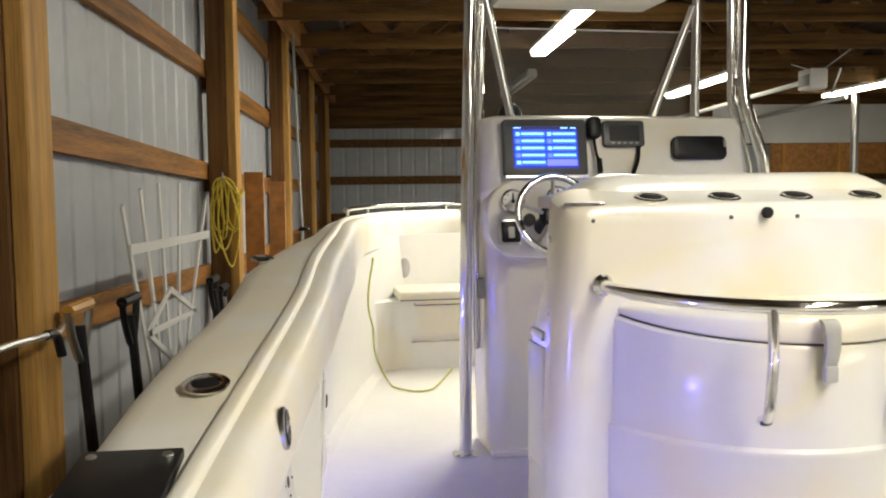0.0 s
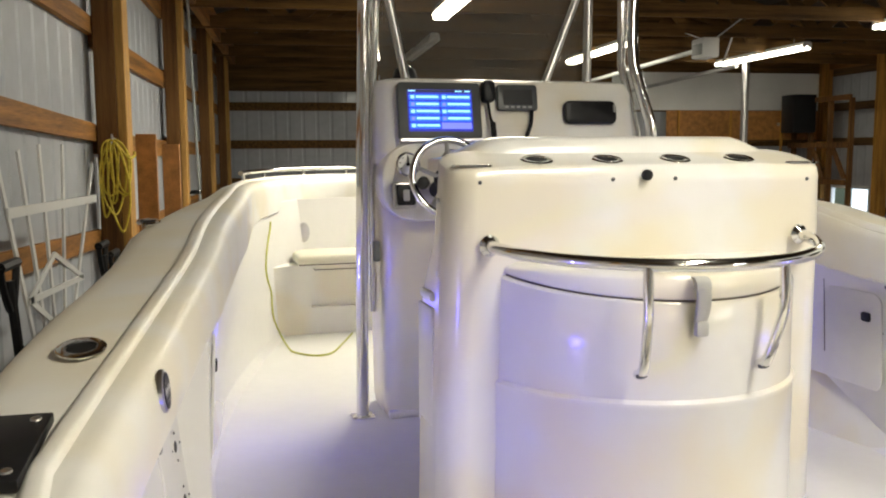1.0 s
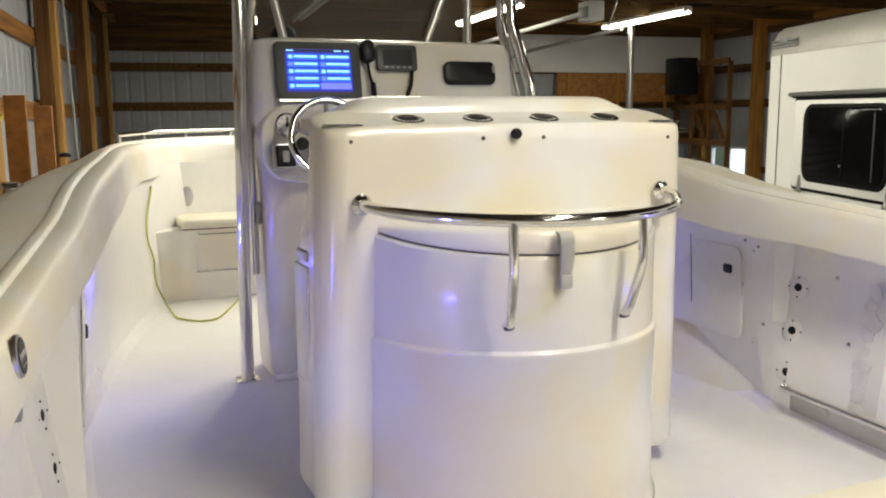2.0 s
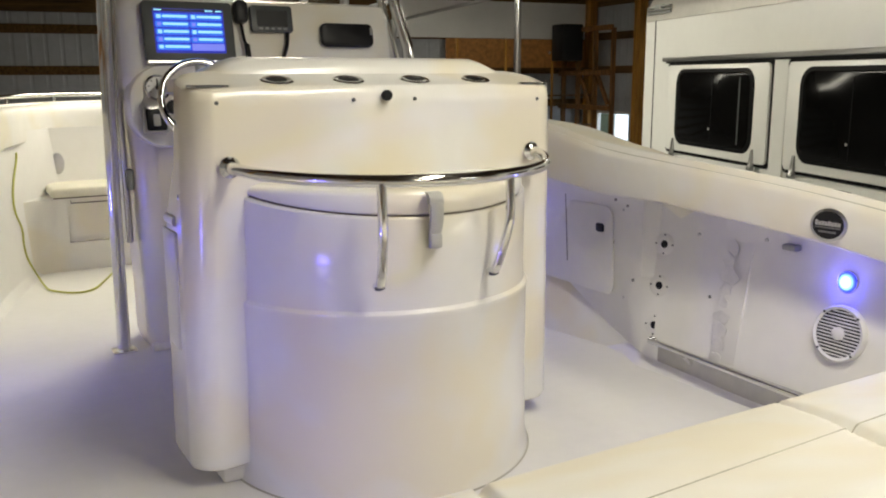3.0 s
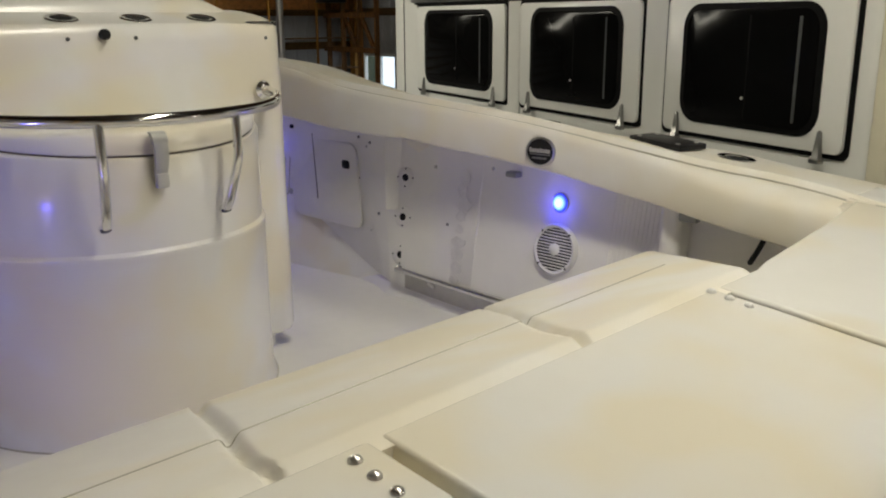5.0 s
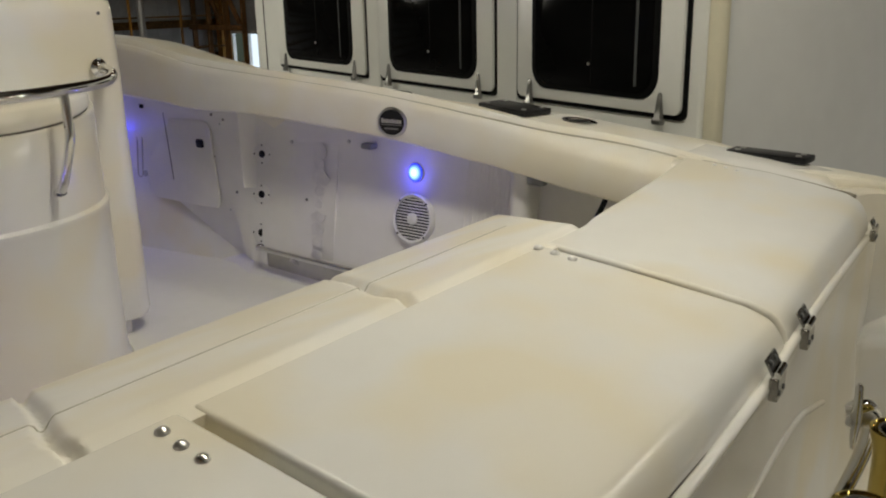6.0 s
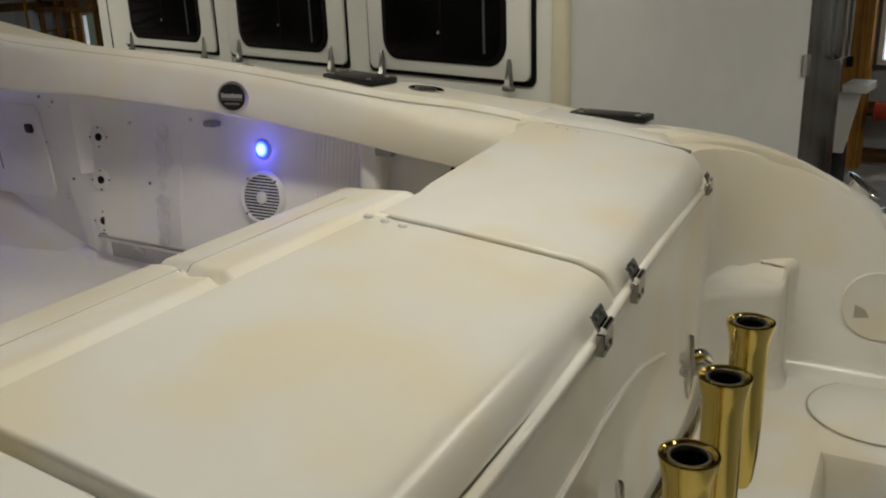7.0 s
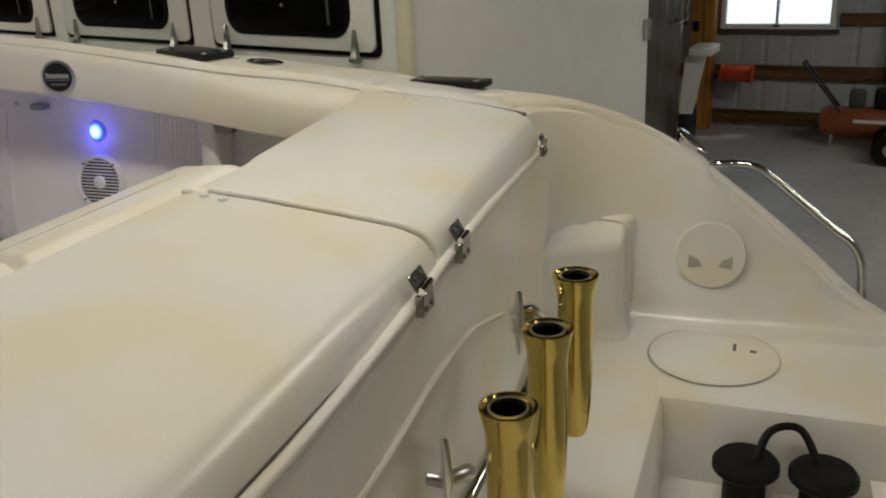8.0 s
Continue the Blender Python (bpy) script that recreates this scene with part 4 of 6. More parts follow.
# starboard return where the lid deck meets the gunwale
ret = [(1.025 + 0.09 * math.sin(radians(9 * k)), 0.737 - 0.09 * math.cos(radians(9 * k))) for k in range(11)]
front = [(0.46, 0.586), (0.50, 0.590), (0.66, 0.606), (0.85, 0.625), (0.96, 0.637)] + ret + [(1.115, 0.80)]
secs = []
for x, y in front:
    nx, ny = (0, 1) if x < 1.02 else (-1, 0) if y > 0.75 else ((1.025 - x) / 0.09, (0.737 - y) / 0.09)
    zt = ZL(min(y, 0.66)) - max(0, y - 0.66) * 0.12
    secs.append([(x - nx * 0.10, y - ny * 0.10, zt - 0.014), (x - nx * 0.04, y - ny * 0.04, zt - 0.004), (x - nx * 0.015, y - ny * 0.015, zt - 0.012), (x, y, zt - 0.04), (x, y, zt - 0.135), (x - nx * 0.05, y - ny * 0.05, zt - 0.15), (x - nx * 0.10, y - ny * 0.10, zt - 0.15)])
part("corner_return", loft(secs), GEL, boat)
part("coaming_bracket", box(1.165, 1.25, 1.14, 1.21, 0.28, 0.515, 0.02, 3), LINER, boat)
part("bracket_clip", box(1.155, 1.185, 1.085, 1.142, 0.465, 0.495, 0.006), GREYPL, boat)


for s in (1, -1):
    qd = []
    for y, z in ((0.69, 0.588), (0.62, 0.582), (0.5, 0.571), (0.4, 0.562), (0.3, 0.554), (0.24, 0.548), (0.205, 0.543), (0.175, 0.533), (0.155, 0.518), (0.146, 0.498)):
        xi, xo = EDGE(y) + 0.012, 1.36 if y > 0.3 else 1.36 - (0.3 - y) * 1.75
        z += 0.006 if y > 0.2 else 0.003
        zo = min(z, gz(max(y, 0.14)) + 0.004) if z > 0.5 else z
        y += AFT(xi, y) + 0.015 * min(1.0, max(0.0, (0.30 - y) / 0.1))
        qd.append([(s * xi, y, z - 0.014), (s * (xi + 0.001), y, z - 0.003), (s * (xi + 0.006), y, z), (s * (xi + xo) / 2, y, (z + zo) / 2), (s * xo, y, zo), (s * xo, y + 0.03, z - 0.06), (s * xi, y + 0.03, z - 0.06)])
    part("quarter_deck", loft(qd), GEL, boat)


EQ = (0.182, 0.19, 0.20, 0.21, 0.225, 0.24, 0.30, 0.38, 0.46, 0.54, 0.62)
ep = [EDGE(q) + 0.006 for q in EQ]
part("lid_gap_strip", tube([(x, q + AFT(x, q), ZL(q) - 0.006) for x, q in zip(ep, EQ)], 0.0055, 8), GAP, boat, "dark gap beside the lid")


def hinge(x, z=0.482, small=False):
    h = empty("hinge", pose(x, 0.132 + AFT(x), z, 0, 0, 4.3 if x > 0.1 else 0), boat)
    h["label"] = "polished stainless lid hinge"
    k = 0.8 if small else 1.0
    up = part("leaf", box(-0.025 * k, 0.025 * k, -0.003, 0.001, -0.003, 0.022 * k, 0.0012, 1), HINGE, h, m=pose(0, -0.001 + max(0, z - 0.50) * 0.35, 0.002, -24 - max(0, z - 0.50) * 500))
    low = part("leaf", box(-0.024 * k, 0.024 * k, -0.0085, 0.004, -0.036 * k, -0.004, 0.0012, 1), HINGE, h)
    for i in range(3):
        part("knuckle", tube([((-0.021 + 0.0145 * i) * k, -0.004, 0), ((-0.021 + 0.0145 * i + 0.013) * k, -0.004, 0)], 0.0065, 10), CHROME, h)
    for sx in (-0.012, 0.012):
        part("screw", lathe([(0.0045, 0), (0.004, 0.0015), (0.001, 0.002)], 10, m=put((sx * k, -0.003, 0.013 * k), (0, -1, 0))), BEZEL, up)
        part("screw", lathe([(0.0045, 0), (0.004, 0.0015), (0.001, 0.002)], 10, m=put((sx * k, -0.0085, -0.026 * k), (0, -1, 0))), BEZEL, low)


for hx, hz in ((-0.40, 0.480), (0.166, 0.508), (0.366, 0.509), (1.100, 0.486)):
    hinge(hx, hz, small=hx > 0.9)
for dx, dy, rr in ((0.263, 0.566, 1), (0.260, 0.532, 1), (0.257, 0.497, 1), (-0.505, 0.548, 1), (-0.508, 0.514, 1), (-0.509, 0.480, 1), (1.112, 0.575, 0.6), (1.106, 0.545, 0.6), (1.10, 0.515, 0.6)):
    part("rivet", lathe([(0.0085 * rr, 0), (0.008 * rr, 0.003 * rr), (0.0055 * rr, 0.0055 * rr), (0.001, 0.0065 * rr)], 14, m=pose(dx, dy, ZL(dy) + 0.001)), NICKEL if dx < 0 else PLASW, boat, "small domed rivet")

# splash well behind the transom box
def LIP(x):
    """The transom lip climbs a little towards starboard."""
    return lerp([(-1.5, 0.0), (-0.15, 0.0), (0.0, 0.010), (0.15, 0.022), (0.35, 0.027), (0.6, 0.022), (0.9, 0.008), (1.1, -0.004), (1.5, -0.01)], x)


aft = [(0.20, 0.468), (0.152, 0.468), (0.147, 0.464), (0.1405, 0.455), (0.1405, 0.430), (0.14, 0.20), (0.125, 0.0), (0.105, -0.04), (0.06, -0.06), (-0.085, -0.062), (-0.10, -0.068), (-0.108, -0.085), (-0.115, -0.27)]
part("splash_well", loft([[(x, y + (AFT(x) if y > 0.05 else 0), z + (LIP(x) if z > 0.42 else 0)) for y, z in aft] + [(x, 0.0, -0.29), (x, 0.18, -0.29)] for x in (-1.46, -1.0, -0.4, -0.15, 0.0, 0.15, 0.35, 0.6, 0.9, 0.97, 1.05, 1.2, 1.46)]), GEL, boat)
part("lip_bead", tube([(x, 0.142 + AFT(x), 0.4645 + LIP(x)) for x in (-1.05, -0.6, -0.2, -0.08, 0.02, 0.15, 0.35, 0.6, 0.8, 0.95, 1.09)], 0.0085, 12), GEL, boat)
# Strip fills the gap; its grey stands in for the gap's shadow.
part("lid_gap_strip", loft([[(x, 0.150 + AFT(x), 0.467), (x, 0.17 + AFT(x), 0.467), (x, 0.17 + AFT(x), 0.4755), (x, 0.150 + AFT(x), 0.4755)] for x in (-1.05, 0.15, 0.6, 1.07)]), SEAL, boat, "grey strip coloured for the gap shadow under the lids")
part("well_recess", box(-0.97, 0.985, -0.56, -0.10, -0.32, -0.27, 0.01), GEL, boat)
for s in (1, -1):
    sh = [(0.965, -0.275), (0.972, -0.09), (0.98, -0.070), (1.0, -0.063), (1.46, -0.058), (1.46, -0.29), (0.99, -0.29)]
    part("well_shelf", loft([[(s * x, y, z) for x, z in sh] for y in (-0.60, -0.35, -0.083)]), GEL, boat)
part("outer_transom", loft([[(x, -0.55, -0.20), (x, -0.58, -0.20), (x, -0.60, -0.23), (x, -0.60, -0.62), (x, -0.55, -0.62), (x, -0.55, -0.30)] for x in (-1.5, 0, 1.5)]), GEL, boat)
WALL = [(0.95, 0.220, 0.44), (1.06, 0.218, 0.49), (1.13, 0.216, 0.53), (1.20, 0.212, 0.537), (1.28, 0.190, 0.527), (1.345, 0.12, 0.502), (1.374, 0.03, 0.461), (1.378, -0.08, 0.396), (1.372, -0.16, 0.334), (1.385, -0.26, 0.245), (1.395, -0.38, 0.14), (1.40, -0.50, 0.035), (1.40, -0.62, -0.04)]
for s in (1, -1):
    secs = []
    wp = smooth_path(WALL, 4)
    for i, p in enumerate(wp):
        d = wp[min(i + 1, len(wp) - 1)] - wp[max(i - 1, 0)]
        o = Vector((-d.y, d.x, 0)).normalized()
        foot, low, top = p - o * 0.075, p, p + o * 0.05
        secs.append([(s * q.x, q.y, z) for q, z in ((foot, -0.066), (p - o * 0.050, -0.0565), (p - o * 0.028, -0.047), (p - o * 0.012, -0.03), (low, -0.008), (p + o * 0.02, max(p.z * 0.5, 0.0)), (p + o * 0.035, p.z - 0.05), (top, p.z - 0.008), (p + o * 0.08, p.z), (p + o * 0.13, p.z - 0.004), (p + o * 0.13, -0.12), (foot, -0.12))])
    part("well_side", loft(secs), GEL, boat)
foot = [(1.06, 0.228), (1.095, 0.218), (1.125, 0.206), (1.152, 0.190), (1.175, 0.168), (1.196, 0.140), (1.213, 0.112), (1.228, 0.078), (1.243, 0.052), (1.262, 0.038), (1.287, 0.034), (1.312, 0.035), (1.335, 0.036), (1.36, 0.034), (1.39, 0.02), (1.46, 0.0), (1.46, 0.22)]
rim = [(q.x, q.y) for q in smooth_path([(x, y, 0) for x, y in foot[:-2]], 4)] + foot[-2:]
secs = []
for z, grow in ((-0.075, 0.030), (-0.058, 0.022), (-0.045, 0.010), (-0.02, 0.002), (0.08, 0.0), (0.172, -0.004), (0.190, -0.010), (0.198, -0.020), (0.200, -0.034)):
    top = min(1.0, max(0.0, (z - 0.10) / 0.08))
    secs.append([(x - grow * (1 if 1.12 < x < 1.34 else 0.3), y - grow * 0.8 * (1 if y < 0.2 else 0), z + top * max(0.0, x - 1.26) * 0.26) for x, y in rim])
for k, up in ((0.25, 0.002), (0.45, 0.008), (0.62, 0.034), (0.76, 0.065), (0.86, 0.10)):
    secs.append([(x + (1.46 - x) * k * 0.5, y + (0.27 - y) * k, z + up) for x, y, z in secs[8]])
part("well_step", loft(secs), GEL, boat, even=True)
hat = empty("deck_plate", pose(1.20, -0.20, -0.0595), boat)
hat["label"] = "round white inspection plate in the splash well"
part("ring", lathe([(0.1545, 0), (0.158, 0.0), (0.158, 0.0018), (0.1545, 0.0018)], 48, cap=False), SEAL, hat)
part("plate", lathe([(0.154, 0), (0.154, 0.002), (0.151, 0.0035), (0.01, 0.004)], 48), GEL, hat)
part("slot", box(0.03, 0.07, -0.052, -0.044, 0.0035, 0.0050, 0.001, 1), BEZEL, hat)
part("slot", box(0.03, 0.042, -0.10, -0.085, 0.0035, 0.0050, 0.001, 1), BEZEL, hat)
vent = empty("side_vent", Matrix.Translation((1.385, -0.17, 0.135)) @ facing((-1, -0.06, 0.08)), boat)
vent["label"] = "round white screw-in vent plate"
part("flange", lathe([(0.088, -0.02), (0.088, 0.000), (0.085, 0.003), (0.078, 0.002), (0.01, 0.002)], 40), GEL, vent)
for sgn in (-1, 1):
    part("finger_slot", slab([(sgn * 0.02, -0.03), (sgn * 0.055, -0.035), (sgn * 0.055, 0.0), (sgn * 0.03, -0.012)][::sgn], 0.001, 0.0032), SEAL, vent, "grey finger recess")
for py in (-0.295, -0.45):
    pl = empty("drain_plug", pose(0.885, py, -0.27), boat)
    part("cap", lathe([(0.062, 0.10), (0.07, 0.108), (0.07, 0.122), (0.062, 0.132), (0.01, 0.134)], 30), RUBBER, pl, "black rubber cap")
    part("stem", lathe([(0.045, 0), (0.045, 0.1)], 20), RUBBER, pl)
part("plug_cord", tube([(0.885, -0.315, -0.14), (0.93, -0.34, -0.09), (0.945, -0.40, -0.085), (0.90, -0.44, -0.14)], 0.009, 8, smooth=5), RUBBER, boat)

# gold rod holders on their rack
rackb = empty("rod_rack", None, boat)
rackb["label"] = "stainless rack with three gold rod holders"
part("rack_bar", tube([(0.435, 0.082, 0.352), (0.475, 0.068, 0.345), (0.505, 0.062, 0.315), (0.515, 0.068, 0.26), (0.495, 0.085, 0.19), (0.44, 0.096, 0.155), (0.36, 0.098, 0.149), (0.20, 0.098, 0.147), (0.02, 0.098, 0.145), (-0.08, 0.098, 0.16), (-0.13, 0.085, 0.21), (-0.14, 0.07, 0.27)], 0.0135, 12, smooth=6), CHROME, rackb)
for x, zt in ((0.093, 0.389), (0.299, 0.403), (0.492, 0.413)):
    g = empty("rod_holder", pose(x, -0.005, 0), rackb)
    R0 = 0.030
    part("tube", lathe([(0.012, zt - 0.30), (R0 * 0.62, zt - 0.30), (R0 * 0.78, zt - 0.285), (R0 * 0.93, zt - 0.24), (R0, zt - 0.18), (R0, zt - 0.05), (R0 + 0.002, zt - 0.03), (R0 + 0.008, zt - 0.004), (R0 + 0.008, zt), (R0 + 0.004, zt + 0.001), (R0 - 0.001, zt - 0.004), (R0 - 0.003, zt - 0.02), (R0 - 0.004, zt - 0.20), (R0 * 0.55, zt - 0.285), (0.012, zt - 0.29)], 36), GOLD, g, "gold anodised tube")
    part("liner", lathe([(R0 - 0.004, zt - 0.010), (R0 - 0.005, zt - 0.006), (R0 - 0.0055, zt - 0.02), (R0 - 0.0055, zt - 0.19), (0.002, zt - 0.195)], 30, cap=False), RUBBER, g, "black rubber liner")
    part("inner_ring", lathe([(R0 - 0.003, zt - 0.006), (R0 - 0.003, zt - 0.0015), (R0 - 0.0065, zt - 0.0015), (R0 - 0.0065, zt - 0.008)], 30, cap=False), NICKEL, g)
    part("clamp", box(-0.012, 0.012, 0.022, 0.098, 0.132, 0.165, 0.005), STEEL, g)
for x, z0 in ((0.068, 0.24), (0.425, 0.30)):
    part("cleat", tube([(x, 0.074, z0 - 0.010), (x, 0.074, z0 + 0.01), (x, 0.073, z0 + 0.04), (x, 0.073, z0 + 0.075), (x, 0.074, z0 + 0.098), (x, 0.074, z0 + 0.103)], [0.003, 0.006, 0.009, 0.0065, 0.006, 0.003], 12), CHROME, rackb)
    part("stand", tube([(x - 0.003, 0.100 if x < 0.2 else 0.084, z0 + 0.038), (x, 0.080, z0 + 0.036), (x + 0.03, 0.066, z0 + 0.030), (x + 0.055, 0.064, z0 + 0.018)], [0.008, 0.010, 0.011, 0.0125], 10), STEEL, rackb)
arch = [(x, y + AFT(x), z) for x, y, z in [(-0.074, 0.137, 0.319), (-0.017, 0.137, 0.324), (0.074, 0.137, 0.334), (0.214, 0.137, 0.343), (0.410, 0.137, 0.324), (0.528, 0.137, 0.290), (0.666, 0.137, 0.245)]]
part("embossed_arch", tube(arch, 0.005, 10, smooth=5), GEL, boat)
part("stern_rail", tube([(1.52, -0.13, 0.33), (1.60, -0.145, 0.318), (1.655, -0.19, 0.312), (1.66, -0.255, 0.305), (1.66, -0.31, 0.272), (1.66, -0.458, 0.15), (1.66, -0.525, 0.098), (1.66, -0.553, 0.045), (1.66, -0.565, -0.05), (1.62, -0.575, -0.13), (1.54, -0.58, -0.15)], 0.0125, 12, smooth=5), CHROME, boat, "bent stainless stern rail")


def rod_socket(x, y, z, n, r=0.042):
    """Flush oval rod holder."""
    o = empty("flush_rod_holder", put((x, y, z), n, 90), boat)
    o["label"] = "flush polished rod holder with black throat"
    ring = loft([[(1.35 * rr * math.cos(a), rr * math.sin(a), zz) for a in (2 * math.pi * k / 30 for k in range(30))] for rr, zz in ((r, 0), (r, 0.003), (r * 0.93, 0.005), (r * 0.62, 0.0045), (r * 0.55, -0.02))], cap=False)
    part("flange", ring, CHROME, o)
    part("throat", loft([[(1.35 * rr * math.cos(a), rr * math.sin(a), zz) for a in (2 * math.pi * k / 24 for k in range(24))] for rr, zz in ((r * 0.58, 0.0020), (r * 0.3, 0.001))]), RUBBER, o)
    return o


for s in (1, -1):
    for hx, hy in ((1.232 if s > 0 else 1.315, 1.69 if s > 0 else 1.75), (1.345, 1.075)):
        rod_socket(s * hx, hy, gz(hy) + (0.001 if s < 0 else -0.011 if hy > 1.5 else -0.002), (0.10 if s > 0 and hy > 1.5 else 0, -0.1, 1))
    rod_socket(s * 1.56, -0.095, gz(-0.09) + 0.010, (0.0, -0.62, 0.78), 0.038)
    for x0, y0, w, turn in ((1.315, 1.285, 0.055, -14) if s > 0 else (1.40, 1.36, 0.07, -4), (1.35, 0.515, 0.036, -4 * s)):
        pl = empty("mount_plate", pose(s * x0, y0, gz(y0) + (0.003 if s < 0 else 0.004 if y0 < 1 else 0.001), math.degrees(math.atan(0.1 if s < 0 else 0.05 if y0 > 1 else 0.015)), 0, turn), boat)
        pl["label"] = "black mounting plate screwed to the gunwale"
        part("plate", box(-w, w, -0.105, 0.105, -0.006, 0.011, 0.003), BLACK, pl)
        for sx in (0.018 - w, w - 0.018):
            for sy in (-0.08, 0.08):
                part("screw", lathe([(0.008, 0), (0.007, 0.003), (0.001, 0.004)], 12, m=pose(sx, sy, 0.0105)), STEEL, pl)
rod_socket(-1.232, 2.80, gz(2.80) + 0.001, (0, -0.12, 1), 0.034)
part("deck_button", lathe([(0.022, 0), (0.022, 0.006), (0.016, 0.014), (0.002, 0.016)], 16, m=pose(-1.085, 3.61, gz(3.61) + 0.001)), BLACK, boat, "small black deck button")

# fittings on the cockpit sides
TOEGREY = mat("toe_shade_grey", (0.40, 0.39, 0.36), 0.45, var=0.15)
for s in (1, -1):
    for ly, lz in ((1.61, 0.44) if s > 0 else (1.45, 0.45), (3.17, 0.50) if s > 0 else (3.30, 0.545)):
        led = empty("courtesy_light", put((s * (lx(ly, lz) - (0.035 if s < 0 and ly > 2.4 else 0)), ly, lz), (-s, 0, 0.12)), boat)
        led["label"] = "lit blue courtesy light in the cockpit side"
        part("bezel", lathe([(0.034, 0), (0.034, 0.004), (0.032, 0.006), (0.0305, 0.005)], 28, cap=False), NICKEL, led)
        part("lens", lathe([(0.0305, 0.002), (0.0305, 0.006), (0.024, 0.010), (0.015, 0.0125), (0.007, 0.0138), (0.001, 0.014)], 32), LED_BLUE, led, "glowing blue lens with a white-hot centre")
    sp = empty("speaker", put((s * lx(1.6, 0.29), 1.60, 0.29), (-s, 0, 0.18)), boat)
    sp["label"] = "round white marine speaker with slotted grille"
    part("rim", lathe([(0.085, 0), (0.085, 0.012), (0.079, 0.02), (0.071, 0.016)], 40, cap=False), PLASW, sp)
    part("cone", lathe([(0.072, 0.0125), (0.02, 0.0115)], 32), BLACK, sp)
    for k in range(14):
        yy2 = -0.0637 + 0.0098 * k
        w = math.sqrt(max(0.0, 0.071 ** 2 - yy2 ** 2))
        part("slat", box(-w, w, yy2 - 0.0022, yy2 + 0.0022, 0.0122, 0.0142, 0.0006, 1), PLASW, sp)
    for k in range(4):
        a = radians(45 + 90 * k)
        part("screw", lathe([(0.0045, 0), (0.004, 0.003), (0.001, 0.004)], 8, m=pose(0.0775 * math.cos(a), 0.0775 * math.sin(a), 0.017)), BEZEL, sp)
    part("hub", lathe([(0.02, 0.010), (0.02, 0.018), (0.015, 0.021), (0.001, 0.021)], 24), PLASW, sp)
    bd = empty("oval_badge", put((hr(1.605) - 0.1500, 1.605, 0.621), (-1, -0.12, 0.06)) if s > 0 else put((-(lerp(PORT, 1.66) - 0.0815), 1.66, 0.655), (1, -0.10, 0.10)), boat)
    bd["label"] = "black and silver oval maker badge"
    bw, bh = (0.054, 0.047) if s > 0 else (0.040, 0.036)
    part("plate", loft([[(bw * k * math.cos(a), bh * k * math.sin(a), z) for a in (2 * math.pi * i / 36 for i in range(36))] for k, z in ((1, -0.006), (1, 0.001), (0.92, 0.003))]), STEEL, bd)
    part("field", loft([[(bw * k * math.cos(a), bh * k * math.sin(a), z) for a in (2 * math.pi * i / 36 for i in range(36))] for k, z in ((0.86, 0.002), (0.84, 0.0045))]), BLACK, bd)
    for k, hgt in enumerate((0.30, 0.22, 0.24, 0.22, 0.27, 0.22, 0.24, 0.22)):
        xk = (-0.70 + 0.175 * k) * bw
        part("lettering_bar", box(xk, xk + 0.155 * bw, -0.06 * bh, (hgt - 0.04) * bh, 0.004, 0.0052), STEEL, bd)
    part("lettering_bar", box(-0.70 * bw, 0.70 * bw, -0.20 * bh, -0.13 * bh, 0.004, 0.0052), GUNMETAL, bd)
    for k in range(9):
        xk = (-0.48 + 0.108 * k) * bw
        part("underline_bar", box(xk, xk + 0.085 * bw, -0.48 * bh, -0.36 * bh, 0.004, 0.0052), GUNMETAL, bd)
    for rz in (0.446, 0.297, 0.152) if s > 0 else (0.37, 0.24, 0.11):
        ry = 2.30 if s > 0 else 2.22
        rc = empty("rod_storage_socket", put((s * (lx(ry, rz) - 0.001), ry, rz), (-s, -0.25, 0.12)), boat)
        part("flange", lathe([(0.039, 0), (0.039, 0.002), (0.036, 0.004), (0.014, 0.004)], 26, cap=False), LINER, rc)
        part("hole", lathe([(0.0145, 0.003), (0.004, 0.003)], 18), BLACK, rc, "dark round hole")
        for k in range(4):
            a = radians(90 * k)
            part("screw", lathe([(0.004, 0), (0.003, 0.004), (0.001, 0.005)], 8, m=pose(0.033 * math.cos(a), 0.033 * math.sin(a), 0.002)), BEZEL, rc)
    tr = empty("toe_rail", None, boat)
    tr["label"] = "low stainless toe rail along the cockpit side"
    part("bar", tube([(s * 1.13, 2.29, 0.10), (s * 1.095, 2.25, 0.115), (s * 1.09, 2.15, 0.11), (s * 1.09, 0.95, 0.09), (s * 1.14, 0.9, 0.09)], 0.011, 10, smooth=3), CHROME, tr)
    for y in (2.1, 1.55, 1.05):
        part("stanchion", tube([(s * 1.09, y, 0.10), (s * 1.135, y, 0.06)], 0.009, 8), CHROME, tr)
    pn = empty("side_hatch", Matrix.Translation((s * (lx(2.72, 0.39) - (0.001 if s > 0 else 0.036)), 2.72, 0.39)) @ facing((-s, 0, -0.06)), boat)
    pn["label"] = "white hatch in the cockpit side with a black latch"
    part("hatch_panel", slab(rrect(0.44, 0.34, 0.04), -0.004, 0.004, 0.002), LINER, pn)
    part("latch", slab(rrect(0.042, 0.034, 0.01), 0.003, 0.012, 0.004, m=pose(0.155 * s, 0.085, 0)), BLACK, pn, "black push latch")
    part("gap_line", box(-0.05 * s - 0.002, -0.05 * s + 0.002, -0.08, 0.19, 0.003, 0.0052), SEAM, pn, "thin dark gap")
    for hz in (0.555, 0.225):
        part("screw", lathe([(0.005, 0), (0.004, 0.003), (0.001, 0.004)], 10, m=put((s * (lx(2.45, hz) - (0.001 if s > 0 else 0.036)), 2.45, hz), (-s, 0, 0))), STEEL, boat)
